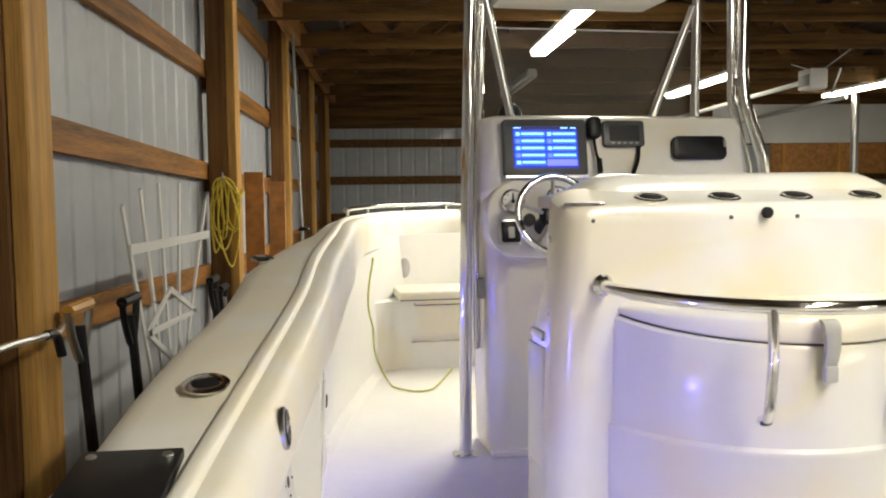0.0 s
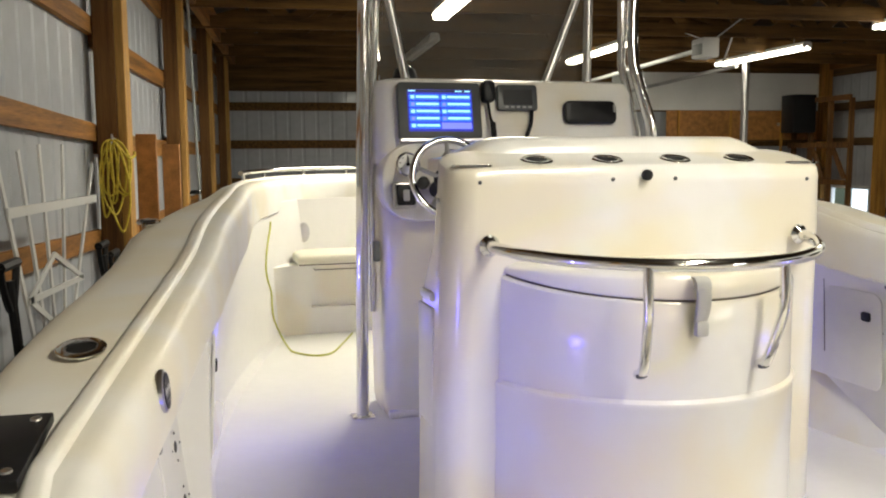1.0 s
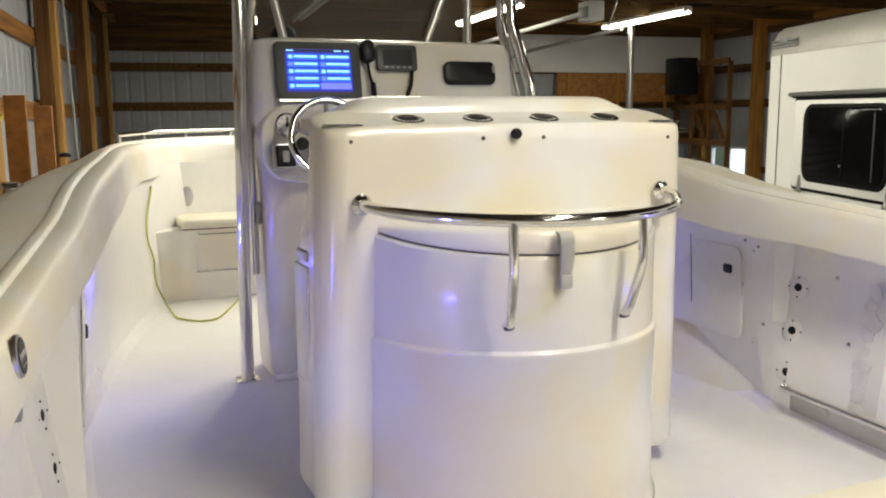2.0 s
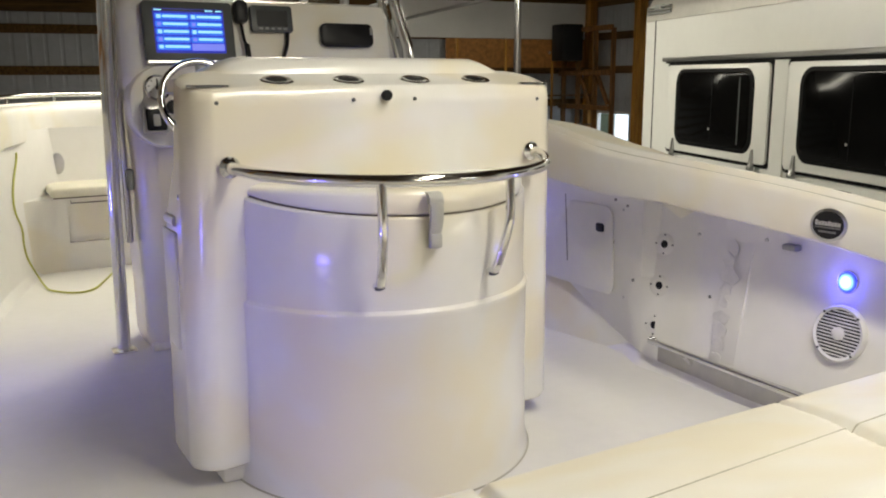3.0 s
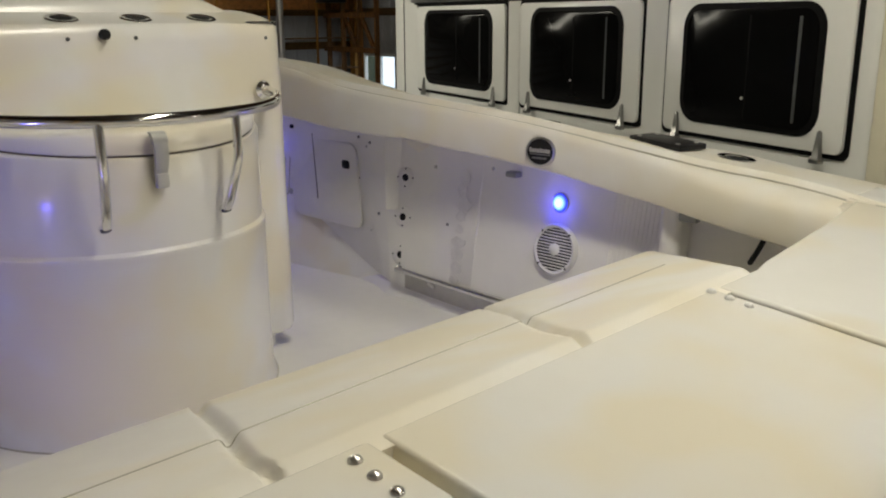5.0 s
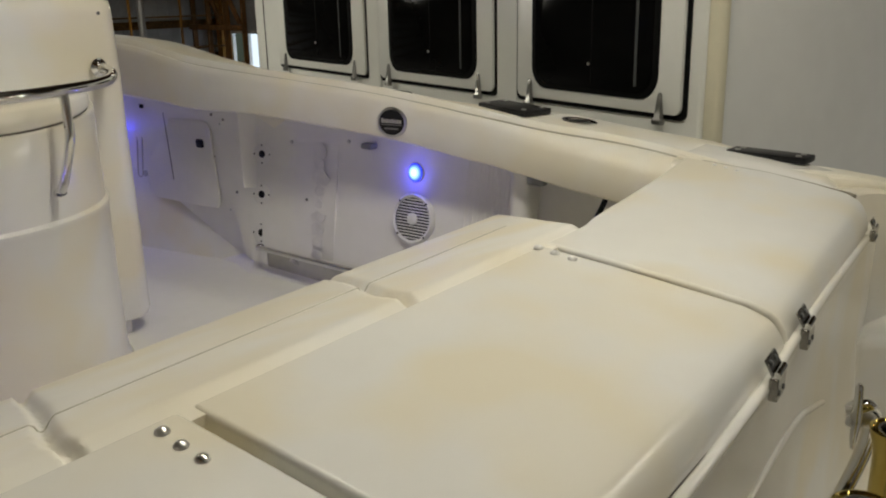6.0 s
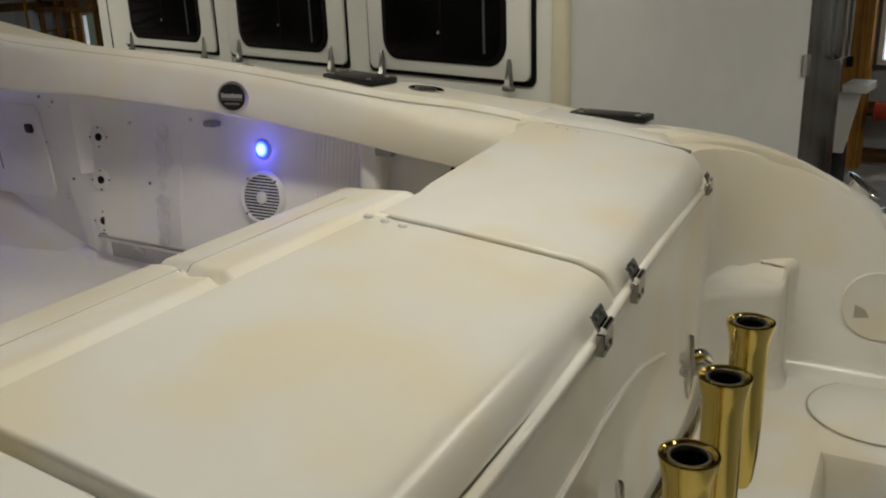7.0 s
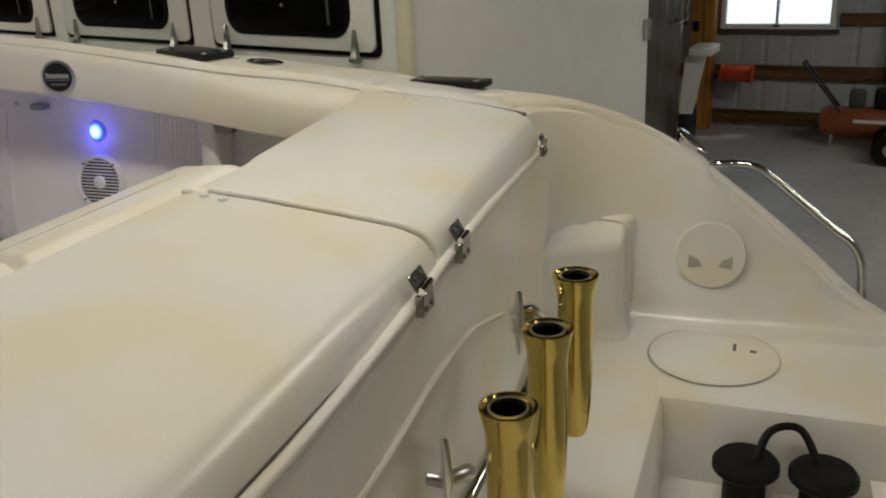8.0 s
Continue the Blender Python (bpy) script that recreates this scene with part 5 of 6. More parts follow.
    # Solid grey strip; the shade under the toe rail is in its colour.
    part("toe_shade", box(s * 1.126 if s > 0 else -1.140, s * 1.140 if s > 0 else -1.126, 0.9, 2.262, 0.016, 0.098, 0.004), TOEGREY, boat, "grey strip coloured for the shade under the toe rail")
    for yy3, zz3 in ((2.16, 0.50), (1.90, 0.52), (1.35, 0.50), (1.12, 0.47)):
        part("snap_stud", lathe([(0.007, 0), (0.006, 0.005), (0.002, 0.007)], 10, m=put((s * (lx(yy3, zz3) - 0.001), yy3, zz3), (-s, 0, 0))), STEEL, boat)
    part("cable_clip", box(min(s * 1.19, s * 1.225), max(s * 1.19, s * 1.225), 1.77, 1.82, 0.505, 0.525, 0.006), GREYPL, boat)
    part("liner_rib", loft([[(s * (lx(y, z) - dx), y, z) for z, dx in ((0.06, 0.0), (0.10, 0.006), (0.28, 0.009), (0.46, 0.006), (0.53, 0.0))] + [(s * (lx(y, z) + 0.02), y, z) for z in (0.53, 0.06)] for y in (1.94, 1.96, 2.02, 2.04)]), LINER, boat)
def on_liner(y, z, out=0.001):
    """A place on the starboard cockpit side, facing inboard."""
    return put((lx(y, z) - out, y, z), (-1, 0, 0.10))


ADHESIVE = mat("old_adhesive", (0.70, 0.69, 0.67), 0.5, var=0.12, scale=20, bump=0.2, bscale=60)
part("handle_slot", tube([on_liner(2.955, 0.455) @ Vector((x, y, 0.0)) for x, y in rrect(0.034, 0.30, 0.016, 5) + [rrect(0.034, 0.30, 0.016, 5)[0]]], 0.0022, 6, cap=False), SEAL, boat, "thin moulded slot outline")
part("slot_pull", lathe([(0.013, 0), (0.013, 0.004), (0.008, 0.007), (0.001, 0.008)], 16, m=on_liner(2.955, 0.315)), LATCHG, boat)
part("snap_fitting", slab(rrect(0.020, 0.016, 0.004), 0.0, 0.008, 0.002, m=on_liner(2.897, 0.597)), BLACK, boat)
for yy3, zz3 in ((2.49, 0.588), (2.43, 0.572), (2.505, 0.427), (2.40, 0.30), (1.36, 0.503), (2.08, 0.30), (2.02, 0.20)):
    part("snap_stud", lathe([(0.006, 0), (0.005, 0.004), (0.002, 0.006)], 10, m=on_liner(yy3, zz3)), GUNMETAL, boat)
rng = random.Random(7)
for k in range(9):
    zz3 = 0.11 + 0.046 * k
    w3, h3 = 0.020 + 0.020 * rng.random(), 0.018 + 0.012 * rng.random()
    blob = [(w3 * (0.75 + 0.4 * rng.random()) * math.cos(a), h3 * (0.75 + 0.4 * rng.random()) * math.sin(a)) for a in (2 * math.pi * i / 14 for i in range(14))]
    part("adhesive_patch", slab(blob, 0.0, 0.0022, m=on_liner(2.005 + 0.016 * rng.random(), zz3, 0.0095 if 0.1 < zz3 < 0.5 else 0.002)), ADHESIVE, boat, "grey remnant of old adhesive")
for k in range(11):
    yy3 = 1.25 + 0.0155 * k
    part("moulded_rib", loft([[(lx(yy3 + dy, z) - dx, yy3 + dy, z) for dy, dx in ((-0.004, -0.002), (-0.002, 0.0022), (0.002, 0.0022), (0.004, -0.002))] for z in (0.24, 0.50)]), LINER, boat)
part("cable_tail", tube([(1.19, 0.885, 0.50), (1.175, 0.89, 0.465), (1.165, 0.90, 0.43), (1.165, 0.915, 0.40), (1.18, 0.93, 0.38)], 0.008, 8, smooth=4), RUBBER, boat)

# leaning post with a round bait tank
lp = empty("leaning_post", None, boat)
lp["label"] = "moulded white leaning post with round bait tank"


def lp_ring(hw, y0, y1, z, r):
    """Rounded block whose back is dished between two end pods."""
    out = []
    for x, y in rrect(2 * hw, y1 - y0, r, 8):
        out.append((x, (y0 + y1) / 2 + y, z))
    n = 8
    i = 3 * (n + 1)  # the back edge lies between the last two corners
    dish = [(-hw + r + (2 * hw - 2 * r) * k / 16, y0 + 0.016 * min(1.0, max(0.0, (min(k, 16 - k) - 0.4) / 1.2)), z) for k in range(1, 16)]
    return out[:i] + dish + out[i:]


secs = [lp_ring(0.535, 2.145, 2.385, 0.050, 0.06), lp_ring(0.550, 2.135, 2.40, 0.056, 0.07), lp_ring(0.556, 2.13, 2.405, 0.072, 0.07), lp_ring(0.55, 2.125, 2.40, 0.45, 0.07), lp_ring(0.545, 2.12, 2.39, 0.68, 0.07), lp_ring(0.543, 2.117, 2.34, 0.76, 0.07), lp_ring(0.541, 2.115, 2.29, 0.83, 0.07), lp_ring(0.535, 2.111, 2.28, 0.965, 0.07), lp_ring(0.534, 2.11, 2.28, 0.978, 0.07), lp_ring(0.530, 2.114, 2.28, 0.996, 0.065), lp_ring(0.520, 2.126, 2.275, 1.006, 0.06)]
tilt_top = [[(x, y, z + max(0, y - 2.12) * 0.26) for x, y, z in ring] for ring in secs[-2:]]
secs = secs[:-2] + tilt_top + [[(x * 0.95, 2.20 + (y - 2.20) * 0.88, z + 0.004) for x, y, z in tilt_top[-1]]]
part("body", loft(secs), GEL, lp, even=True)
crown = []
for k in range(33):
    x = -0.50 + 1.0 * k / 32
    e = min(1.0, max(0.0, (0.50 - abs(x)) / 0.17))
    h = 0.004 + 0.058 * e * e * (3 - 2 * e)
    crown.append([(x, 2.425, 1.0), (x, 2.425, 1.026 + h * 0.7), (x, 2.40, 1.026 + h * 0.95), (x, 2.36, 1.026 + h), (x, 2.29, 1.026 + h * 0.97), (x, 2.262, 1.026 + h * 0.8), (x, 2.247, 1.026 + h * 0.45), (x, 2.238, 1.026 + h * 0.05), (x, 2.235, 1.0)])
part("top_crown", loft(crown), GEL, lp)
part("seat_core", box(-0.40, 0.44, 2.26, 2.425, 0.60, 1.05, 0.03, 3), GEL, lp)
part("plinth", box(-0.48, 0.48, 2.165, 2.38, 0.0, 0.062, 0.012), LINER, lp)
tank = empty("bait_tank", None, lp)
C, R = 2.24, 0.425


def arc_ring(r, z, a0=-172, a1=-8, n=40):
    return [(r * math.cos(radians(a0 + (a1 - a0) * k / n)), C + r * math.sin(radians(a0 + (a1 - a0) * k / n)), z) for k in range(n + 1)]


def wedge(r, z):
    """A ring that climbs towards the seat, as the lid's lower edge does."""
    return [(x, y, q + max(0.0, y - (C - R)) * 0.125) for x, y, q in arc_ring(r, z)]


secs = [arc_ring(R + 0.012, 0.0), arc_ring(R + 0.008, 0.02), arc_ring(R + 0.002, 0.05), arc_ring(R, 0.30), arc_ring(R + 0.001, 0.470), arc_ring(R + 0.004, 0.478), arc_ring(R + 0.003, 0.484), arc_ring(R - 0.006, 0.492), arc_ring(R - 0.007, 0.60), wedge(R - 0.007, 0.704), wedge(R - 0.012, 0.710)]
b = loft([s + [(0.35, 2.3, s[0][2]), (-0.35, 2.3, s[0][2])] for s in secs])
part("tank_wall", b, GEL, tank)
secs = [wedge(R - 0.022, 0.712), wedge(R - 0.016, 0.718), arc_ring(R - 0.016, 0.764), arc_ring(R - 0.022, 0.772), arc_ring(R - 0.045, 0.780)]
part("tank_lid", loft([s + [(0.3, 2.2, s[0][2]), (-0.3, 2.2, s[0][2])] for s in secs]), GEL, tank)
part("lid_seam", loft([s + [(0.3, 2.2, s[0][2]), (-0.3, 2.2, s[0][2])] for s in (wedge(R - 0.020, 0.704), wedge(R - 0.020, 0.720))]), SEAM, tank)
# Thin grey ring drawn in as the shadow line at the tank's foot.
part("base_shade_ring", loft([s + [(0.36, 2.3, s[0][2]), (-0.36, 2.3, s[0][2])] for s in (arc_ring(R + 0.0155, 0.0005), arc_ring(R + 0.0155, 0.002), arc_ring(R + 0.012, 0.003))]), SEAL, tank, "grey ring put in for the shadow line round the tank foot")
lt = empty("lid_latch", Matrix.Translation((-0.05, 1.815, 0.0)), tank)
lt["label"] = "grey plastic draw latch on the tank lid"
part("strap", loft([[(x * k, yc + y, z) for x, y in ((-0.017, -0.005), (-0.012, -0.008), (0.012, -0.008), (0.017, -0.005), (0.017, 0.004), (-0.017, 0.004))] for z, yc, k in ((0.672, -0.002, 0.85), (0.69, -0.008, 0.95), (0.715, -0.013, 1.0), (0.735, -0.013, 1.0), (0.750, -0.009, 0.95))]), LATCHG, lt)
part("hook", loft([[(x, yc + y, z) for x, y in ((-0.018, -0.008), (0.018, -0.008), (0.018, 0.006), (-0.018, 0.006))] for z, yc in ((0.745, -0.008), (0.757, -0.007), (0.768, 0.000), (0.772, 0.008))]), LATCHG, lt)
part("tip", box(-0.016, 0.016, -0.016, 0.003, 0.640, 0.676, 0.006), LATCHG, lt)
# grab rail round the tank
gr = empty("grab_rail", None, lp)
gr["label"] = "polished stainless grab rail with drop tubes"
arc = [(-0.44, 2.108, 0.825), (-0.435, 2.06, 0.823), (-0.405, 1.98, 0.818), (-0.33, 1.875, 0.813), (-0.19, 1.772, 0.81), (-0.02, 1.738, 0.808), (0.165, 1.785, 0.808), (0.31, 1.88, 0.808), (0.40, 1.985, 0.812), (0.436, 2.06, 0.82), (0.44, 2.108, 0.825)]
part("rail", tube(arc, 0.0145, 16, smooth=6), CHROME, gr)
for s in (-1, 1):
    part("flange", lathe([(0.026, 0), (0.026, 0.004), (0.021, 0.010), (0.015, 0.016)], 24, m=put((s * 0.44, 2.108, 0.825), (0, -1, 0))), CHROME, gr)
    part("bolt", lathe([(0.006, 0), (0.006, 0.006), (0.002, 0.008)], 10, m=put((s * 0.44, 2.106, 0.846), (0, -1, 0))), STEEL, gr)
for x, y, lean in ((-0.204, 1.776, 0.0), (0.134, 1.772, -0.030)):
    part("drop_tube", tube([(x, y, 0.805), (x, y - 0.004, 0.72), (x + lean * 0.15, y - 0.003, 0.68), (x + lean * 0.7 + 0.002, y + 0.008, 0.61), (x + lean + 0.005, y + 0.022, 0.574), (x + lean + 0.009, y + 0.05, 0.562)], 0.0115, 12, smooth=5), CHROME, gr)
    part("tube_cap", lathe([(0.0125, 0), (0.0125, 0.008), (0.006, 0.011)], 14, m=put((x + lean + 0.006, y + 0.030, 0.568), (0.1, -0.2, -1))), BEZEL, gr)
for x in (-0.287, -0.092, 0.105, 0.299):
    o = empty("rod_socket", put((x, 2.185, 1.024), (0, -0.26, 0.97)), lp)
    o["label"] = "flush polished rod socket with black throat"
    part("flange", loft([[(1.2 * rr * math.cos(a), rr * math.sin(a), zz) for a in (2 * math.pi * k / 30 for k in range(30))] for rr, zz in ((0.036, 0), (0.036, 0.004), (0.032, 0.007), (0.024, 0.006), (0.022, -0.01))], cap=False), CHROME, o)
    part("throat", lathe([(0.026, 0.004), (0.01, 0.002)], 22), RUBBER, o)
for s in (-1, 1):
    part("strap_eye", loft([[(s * 0.47 + 0.052 * k * math.cos(a), 2.145 + 0.017 * k * math.sin(a), z) for a in (2 * math.pi * i / 24 for i in range(24))] for k, z in ((1, 1.012), (1, 1.017), (0.9, 1.018))]), CHROME, lp, "thin polished edge plate")
part("drain_knob", lathe([(0.014, 0), (0.014, 0.010), (0.011, 0.014), (0.003, 0.015)], 24, m=put((-0.014, 2.122, 0.988), (0, -1, 0))), BLACK, lp, "black round knob")
for x, z in ((-0.105, 0.978), (0.072, 0.978), (-0.462, 0.976), (0.462, 0.972)):
    part("screw", lathe([(0.0055, 0), (0.005, 0.003), (0.002, 0.004)], 12, m=put((x, 2.126 if abs(x) < 0.4 else 2.113, z), (0, -1, 0))), BEZEL, lp)
for z in (0.93, 0.75, 0.50, 0.30):
    part("screw", lathe([(0.008, 0), (0.007, 0.004), (0.002, 0.005)], 12, m=put((-0.537 - 0.014 * (1 - z), 2.20, z), (-1, 0, 0))), STEEL, lp)
drawer = empty("tackle_door", None, lp)
part("door_panel", box(-0.5515, -0.540, 2.22, 2.35, 0.34, 0.66, 0.003), LINER, drawer, m=pose(0, 0, 0))
part("door_handle", loft([[(-0.546 - dx, y, z) for dx, z in ((0, 0.675), (0.006, 0.678), (0.008, 0.688), (0.005, 0.698), (0, 0.70))] for y in (2.23, 2.235, 2.315, 2.32)]), LINER, drawer)

# console
cx = 0.12
con = empty("console", None, boat)
con["label"] = "white helm console with dashboard and wheel"


def con_ring(hw, y0, y1, z, r):
    return [(cx + x, (y0 + y1) / 2 + y, z) for x, y in rrect(2 * hw, y1 - y0, r, 6)]


secs = [con_ring(0.50, 3.42, 3.74, 0.0, 0.08), con_ring(0.51, 3.415, 3.74, 0.04, 0.08), con_ring(0.52, 3.41, 3.74, 0.60, 0.09), con_ring(0.53, 3.40, 3.74, 0.98, 0.09), con_ring(0.545, 3.345, 3.74, 1.02, 0.09), con_ring(0.545, 3.33, 3.73, 1.05, 0.09), con_ring(0.54, 3.37, 3.73, 1.28, 0.10), con_ring(0.525, 3.385, 3.72, 1.315, 0.09), con_ring(0.49, 3.42, 3.70, 1.325, 0.07)]
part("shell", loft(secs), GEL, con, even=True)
part("dash_pod", slab(rrect(1.088, 0.30, 0.13, 8), -0.10, 0.010, 0.02, m=Matrix.Translation((cx, 3.334, 0.935)) @ pose(0, 0, 0, 90)), GEL, con, even=True)


def on_dash(x, z, out=0.0):
    """A place on the sloping dash face from across and height."""
    t = (z - 1.05) / 0.23
    return Matrix.Translation((x, 3.328 + 0.04 * t - out, z)) @ pose(0, 0, 0, 90, 0, 0) @ pose(0, 0, 0, -10, 0, 0)


mfd = empty("chartplotter", on_dash(-0.195, 1.195), con)
mfd["label"] = "large chartplotter with a lit blue menu screen"
part("bezel", slab(rrect(0.325, 0.215, 0.015), 0, 0.03, 0.005), BEZEL, mfd)
part("trim", box(-0.16, 0.16, -0.117, -0.104, 0.0, 0.032, 0.003, 1), STEEL, mfd)
part("screen", slab(rrect(0.252, 0.158, 0.003), 0.028, 0.0315), SCREEN, mfd, "lit blue screen")
for i in range(5):
    for j in range(2):
        x0 = -0.120 + 0.122 * j
        y0 = 0.050 - 0.0270 * i
        if i == 4 and j == 1:
            part("status_panel", box(x0, x0 + 0.118, y0 - 0.012, y0 + 0.012, 0.0315, 0.033), SCREEN_L, mfd, "lavender blank panel")
            continue
        part("menu_button", slab(rrect(0.118, 0.021, 0.004), 0.0315, 0.033, m=pose(x0 + 0.059, y0, 0)), SCREEN_HI, mfd)
        part("icon", box(x0 + 0.006, x0 + 0.020, y0 - 0.006, y0 + 0.006, 0.033, 0.0336), SCREEN_L if i % 2 else SCREEN_W, mfd)
        part("text_bar", slab(rrect(0.088, 0.008, 0.003), 0.033, 0.0336, m=pose(x0 + 0.070, y0 + 0.001, 0)), SCREEN_W, mfd)
part("header_bar", box(-0.125, 0.125, 0.069, 0.077, 0.0315, 0.0322), BLACK, mfd)
for x0, x1 in ((-0.122, -0.095), (0.06, 0.088), (0.098, 0.12)):
    part("header_text", box(x0, x1, 0.071, 0.0755, 0.0322, 0.0328), SCREEN_W, mfd)
vhf = empty("radio_handset", on_dash(0.0, 1.27), con)
vhf["label"] = "black radio handset on a clip with its cord"
part("handset", slab(rrect(0.05, 0.085, 0.018), 0.0, 0.045, 0.01), BLACK, vhf)
part("cord", tube([(0.0, -0.04, 0.02), (0.006, -0.10, 0.02), (0.012, -0.13, 0.03), (0.012, -0.17, 0.03)], 0.006, 8, smooth=4), RUBBER, vhf)
part("strain_relief", tube([(0.012, -0.12, 0.03), (0.014, -0.175, 0.03)], 0.011, 8), RUBBER, vhf)
rad = empty("dash_radio", on_dash(0.122, 1.25), con)
rad["label"] = "grey-black flush dash radio"
part("face", slab(rrect(0.165, 0.10, 0.012), 0, 0.022, 0.004), BEZEL, rad)
part("display", slab(rrect(0.12, 0.06, 0.004), 0.021, 0.024), BLACK, rad)
for k in range(5):
    part("button", box(-0.055 + 0.024 * k, -0.04 + 0.024 * k, -0.042, -0.034, 0.021, 0.025, 0.001, 1), GREYPL, rad)
part("microphone_cord", tube([(0.06, -0.05, 0.01), (0.05, -0.10, 0.02), (0.03, -0.15, 0.02), (0.02, -0.18, 0.02)], 0.008, 8, smooth=4), RUBBER, rad)
pod = empty("dash_box", on_dash(0.43, 1.195), con)
pod["label"] = "black rounded cover on the dash"
part("cover", slab(rrect(0.225, 0.092, 0.025), 0, 0.028, 0.01), BLACK, pod)
part("knob", box(0.095, 0.104, 0.0, 0.03, 0.026, 0.032, 0.002, 1), STEEL, pod)
for gx, gz_ in ((-0.325, 1.0), (-0.15, 1.01)):
    ga = empty("gauge", on_dash(gx, gz_), con)
    ga["label"] = "round white dial gauge with chrome bezel"
    part("bezel_ring", lathe([(0.046, 0), (0.046, 0.01), (0.042, 0.014), (0.038, 0.01)], 30, cap=False), CHROME, ga)
    part("dial", lathe([(0.039, 0.004), (0.039, 0.007), (0.001, 0.007)], 28), PLASW, ga)
    part("needle", box(-0.003, 0.003, -0.004, 0.028, 0.0075, 0.0095), BLACK, ga)
    part("boss", lathe([(0.008, 0.0075), (0.006, 0.012), (0.001, 0.013)], 12), BLACK, ga)
    for k in range(7):
        a = radians(-30 + 40 * k)
        part("tick", box(0.028, 0.034, -0.0015, 0.0015, 0.0075, 0.0085), BLACK, ga, m=pose(0, 0, 0, 0, 0, math.degrees(a)))
sw = empty("key_switch", on_dash(-0.345, 0.885) @ pose(0, 0, 0.02), con)
sw["label"] = "black rocker switch plate with steel rim"
part("plate", slab(rrect(0.085, 0.094, 0.01), -0.03, 0.008, 0.003), STEEL, sw)
part("rocker", slab(rrect(0.070, 0.078, 0.008), 0.006, 0.014, 0.003), BLACK, sw)
part("lever", box(-0.012, 0.012, -0.024, 0.018, 0.013, 0.020, 0.003, 1), LATCHG, sw)
wheel = empty("steering_wheel", Matrix.Translation((-0.212, 3.15, 0.955)) @ pose(0, 0, 0, 74, 0, 0), con)
wheel["label"] = "polished stainless steering wheel"
part("rim", tube([(0.14 * math.cos(a), 0.14 * math.sin(a), 0) for a in (2 * math.pi * k / 48 for k in range(49))], 0.0125, 12, cap=False), CHROME, wheel)
for k in range(5):
    a = radians(90 + 72 * k)
    part("spoke", tube([(0.03 * math.cos(a), 0.03 * math.sin(a), -0.03), (0.14 * math.cos(a), 0.14 * math.sin(a), 0)], 0.008, 8), STEEL, wheel)
part("hub", lathe([(0.05, -0.045), (0.05, -0.03), (0.035, -0.012), (0.001, -0.008)], 24), BLACK, wheel)
part("knob", lathe([(0.010, 0.0), (0.010, 0.03), (0.022, 0.034), (0.022, 0.055), (0.004, 0.06)], 18, m=pose(-0.115, -0.03, 0)), BLACK, wheel, "black turning knob")
part("column", tube([(0, 0, -0.04), (0, 0, -0.22)], 0.03, 14), BLACK, wheel)
part("compass", lathe([(0.05, 0), (0.05, 0.02), (0.04, 0.05), (0.02, 0.065), (0.002, 0.07)], 24, m=pose(-0.26, 3.6, 1.323)), BLACK, con, "black compass dome")
part("console_skirt", box(cx - 0.505, cx + 0.505, 3.405, 3.44, 0.0, 0.03, 0.008), LINER, con)
part("cubby", box(-0.425, -0.40, 3.47, 3.56, 0.62, 0.70, 0.006), GREYPL, con)

# T-top frame and windscreen
tt = empty("t_top_frame", None, boat)
tt["label"] = "polished aluminium T-top frame"
part("post", tube([(-0.48, 3.47, 0.006), (-0.478, 3.46, 0.5), (-0.47, 3.45, 1.05), (-0.452, 3.45, 1.75), (-0.44, 3.47, 2.19)], 0.024, 14), CHROME, tt)
part("post", tube([(-0.425, 3.50, 0.42), (-0.43, 3.50, 0.9), (-0.425, 3.49, 1.2), (-0.40, 3.46, 1.8), (-0.39, 3.48, 2.19)], 0.018, 12), CHROME, tt)
part("strut", tube([(-0.295, 3.45, 1.318), (-0.40, 3.45, 1.8)], 0.016, 12), STEEL, tt)
part("foot_plate", slab(rrect(0.09, 0.08, 0.01), 0.0005, 0.008, 0.002, m=pose(-0.48, 3.475, 0)), CHROME, tt)
part("post", tube([(0.74, 3.42, 0.006), (0.745, 3.40, 1.08), (0.735, 3.40, 1.16), (0.675, 3.44, 1.40), (0.672, 3.45, 1.5), (0.69, 3.47, 2.19)], 0.024, 14), CHROME, tt)
part("post", tube([(0.70, 3.46, 0.9), (0.705, 3.46, 1.12), (0.64, 3.48, 1.40), (0.64, 3.5, 2.19)], 0.018, 12), CHROME, tt)
part("post", tube([(0.54, 3.6, 1.324), (0.55, 3.6, 2.2)], 0.019, 12), STEEL, tt)
part("strut", tube([(0.345, 3.6, 1.324), (0.53, 3.6, 1.79)], 0.016, 12), STEEL, tt)
for y in (3.5, 4.4):
    part("cross_tube", tube([(-0.5, y, 2.18), (0.74, y, 2.18)], 0.02, 12), STEEL, tt)
part("roof_shell", slab(rrect(1.7, 1.2, 0.3), 2.20, 2.24, 0.015, m=pose(cx, 4.15, 0)), GEL, tt)
part("electronics_box", box(-0.29, 0.40, 3.5, 3.8, 1.80, 2.19, 0.02), GEL, tt)
ws = empty("windscreen", None, boat)
ws["label"] = "smoked acrylic windscreen above the dash"
pane = part("pane", loft([[(x, y, z) for x, y in ((-0.36, 3.64), (-0.30, 3.70), (0.50, 3.70), (0.56, 3.64), (0.556, 3.634), (0.498, 3.694), (-0.298, 3.694), (-0.356, 3.634))] for z in (1.325, 1.70)]), SMOKE, ws)
pane.visible_shadow = False
part("edge_trim", tube([(-0.36, 3.637, 1.7), (-0.30, 3.697, 1.703), (0.50, 3.697, 1.703), (0.56, 3.637, 1.7)], 0.004, 8), STEEL, ws)

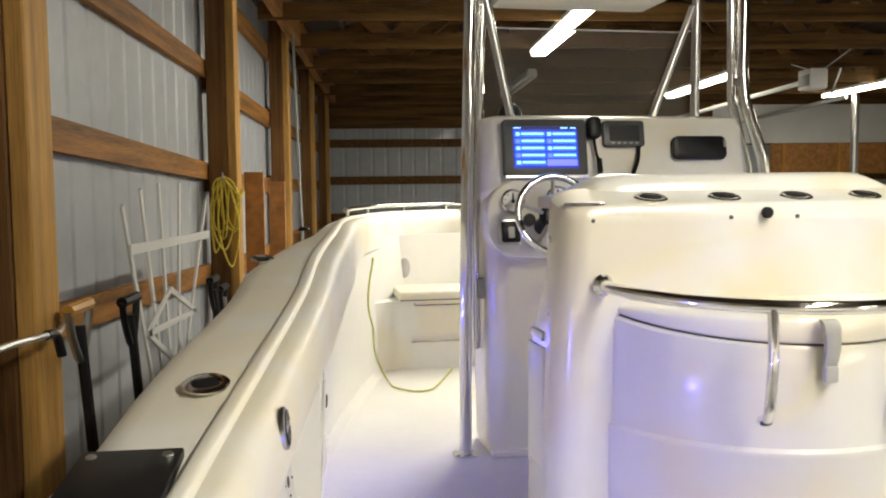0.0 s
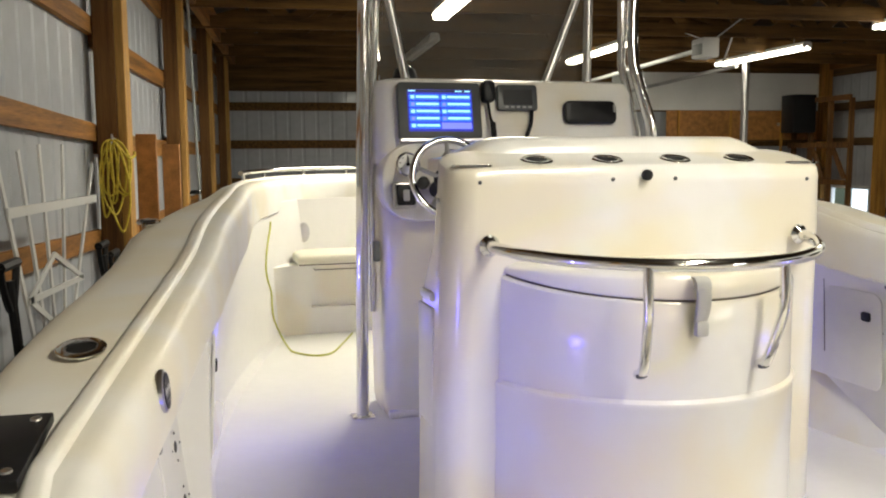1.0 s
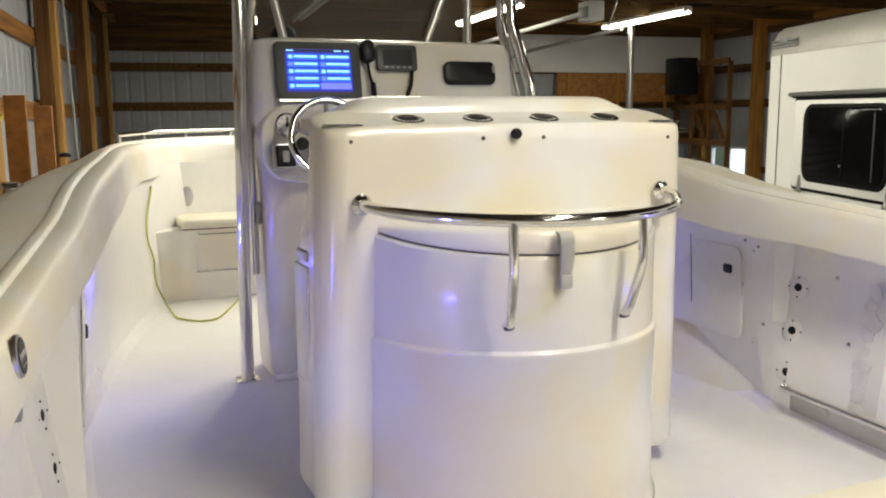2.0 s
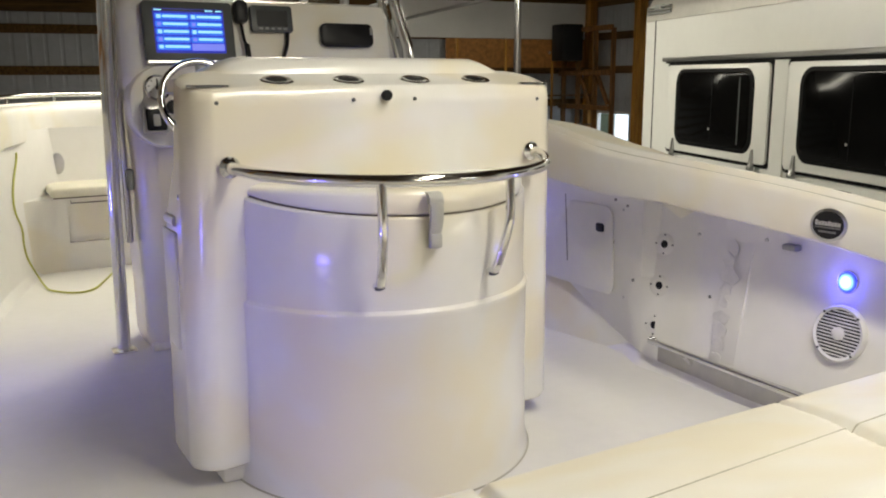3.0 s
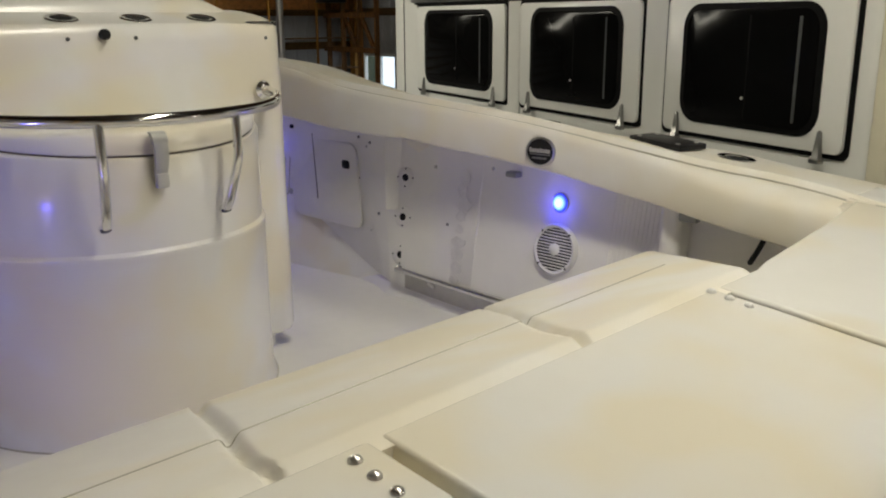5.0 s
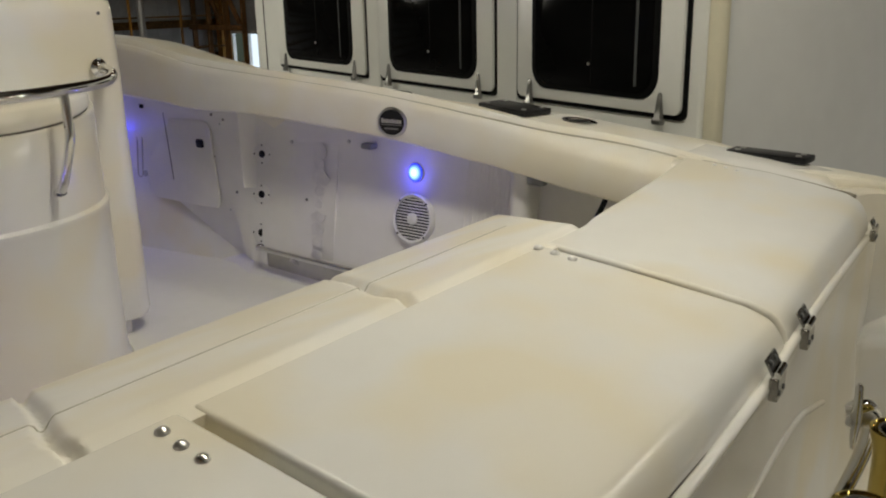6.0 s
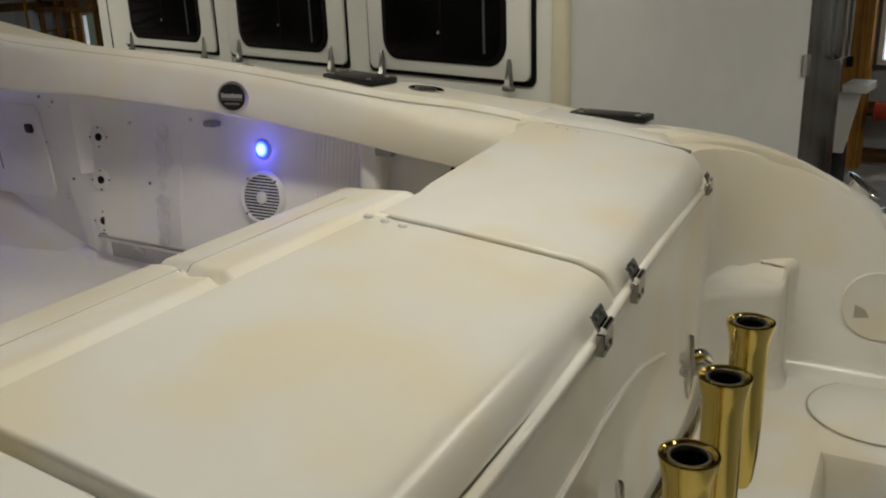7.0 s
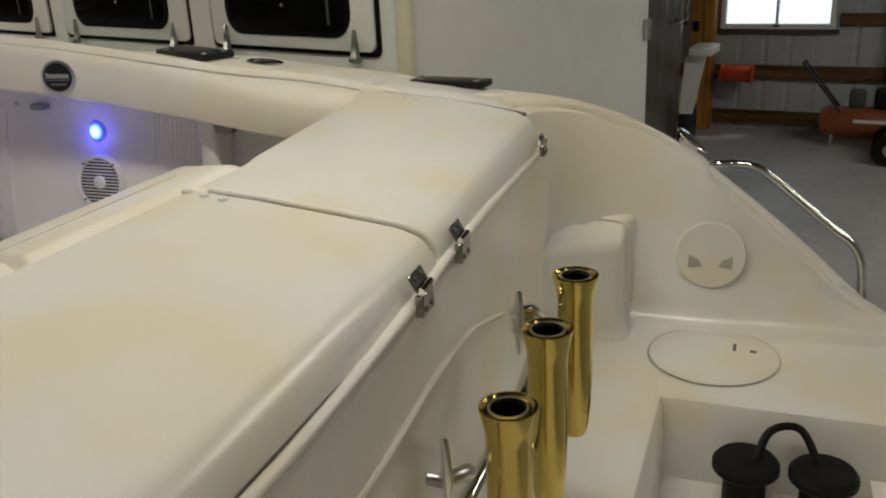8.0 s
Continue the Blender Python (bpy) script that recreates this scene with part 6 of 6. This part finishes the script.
# bow seat
bs = empty("bow_seat", None, boat)
bs["label"] = "moulded bow bench with a cream cushion"
cove = [(-0.86, 4.62), (-0.80, 4.82), (-0.74, 4.96), (-0.66, 5.06), (-0.56, 5.11), (-0.46, 5.12)]
front_edge = cove + [(-x, y) for x, y in cove[::-1]]
back_edge = [(0.62, 5.52), (-0.62, 5.52)]
recessed = cove + [(-0.44, 5.12), (-0.435, 5.155), (0.435, 5.155), (0.44, 5.12)] + [(-x, y) for x, y in cove[::-1]]
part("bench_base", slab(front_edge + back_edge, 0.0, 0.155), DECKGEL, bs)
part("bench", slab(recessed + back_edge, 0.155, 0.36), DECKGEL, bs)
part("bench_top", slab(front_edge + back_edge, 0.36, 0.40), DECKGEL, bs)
part("locker_seam", tube([(-0.42, 5.117, 0.385), (-0.42, 5.117, 0.372), (0.42, 5.117, 0.372)], 0.003, 6), SEAM, bs)
part("cushion", box(-0.52, 0.52, 5.07, 5.46, 0.402, 0.458, 0.022, 3), CREAM, bs, "thin cream vinyl cushion")
part("piping", tube([(-0.51, 5.08, 0.408), (0.51, 5.08, 0.408)], 0.005, 8), SEAM, bs)
br = empty("bow_rail", None, boat)
br["label"] = "low stainless bow rail on the gunwale"
rp = [Vector((p.x, p.y, p.z + 0.045)) for p in ridge if p.y > 4.4]
part("rail", tube(rp, 0.0125, 10), CHROME, br)
for p in rp[::5]:
    part("stanchion", tube([(p.x, p.y, p.z - 0.05), (p.x, p.y, p.z)], 0.009, 8), CHROME, br)
part("bow_badge", loft([[(-0.43 + 0.035 * k * math.cos(a), 5.452 - z, 0.56 + 0.06 * k * math.sin(a)) for a in (2 * math.pi * i / 28 for i in range(28))] for k, z in ((1, 0), (1, 0.004), (0.9, 0.006))]), STEEL, boat)
cord = tagged(part("yellow_cord", tube([BOAT @ Vector(p) for p in ((-0.672, 4.99, 0.665), (-0.677, 4.99, 0.622), (-0.703, 4.895, 0.539), (-0.719, 4.82, 0.457), (-0.714, 4.825, 0.38), (-0.685, 4.92, 0.285), (-0.684, 4.913, 0.209), (-0.672, 4.925, 0.127), (-0.632, 4.93, 0.03), (-0.617, 4.76, 0.008), (-0.60, 4.65, 0.008), (-0.512, 4.545, 0.008), (-0.418, 4.574, 0.008), (-0.316, 4.794, 0.008), (-0.222, 5.028, 0.008))], 0.005, 8, smooth=4), HOSE), "thin yellow-green cord lying in the bow", "cord")

# trailer under the hull
tl = tagged(empty("boat_trailer", BOAT @ pose(0, 0, -1.05)), "galvanised boat trailer under the hull", "trailer")
for s in (-1, 1):
    part("frame_rail", box(s * 0.75 - 0.05, s * 0.75 + 0.05, -0.2, 4.6, 0.36, 0.48, 0.01), STEEL, tl)
    part("bunk", box(s * 0.55 - 0.06, s * 0.55 + 0.06, 0.0, 4.2, 0.482, 0.56, 0.01), PINE_Y, tl)
    for y in (0.9, 1.75):
        w = part("wheel", lathe([(0.18, -0.1), (0.31, -0.1), (0.33, -0.06), (0.33, 0.06), (0.31, 0.1), (0.18, 0.1)], 28, m=pose(s * 1.05, y, 0.33, 0, 90, 0)), RUBBER, tl)
        part("rim", lathe([(0.03, -0.06), (0.18, -0.08), (0.18, 0.08), (0.03, 0.06)], 22, m=pose(s * 1.05, y, 0.33, 0, 90, 0)), STEEL, w)
for y in (0.9, 1.75, 3.9):
    part("crossmember", box(-1.0 if y < 3 else -0.8, 1.0 if y < 3 else 0.8, y - 0.04, y + 0.04, 0.27, 0.358, 0.008), STEEL, tl)
part("tongue", box(-0.06, 0.06, 3.9, 7.4, 0.36, 0.48, 0.01), STEEL, tl)
part("jack_stand", tube([(0, 7.0, 0.0), (0, 7.0, 0.36)], 0.03, 10), STEEL, tl)
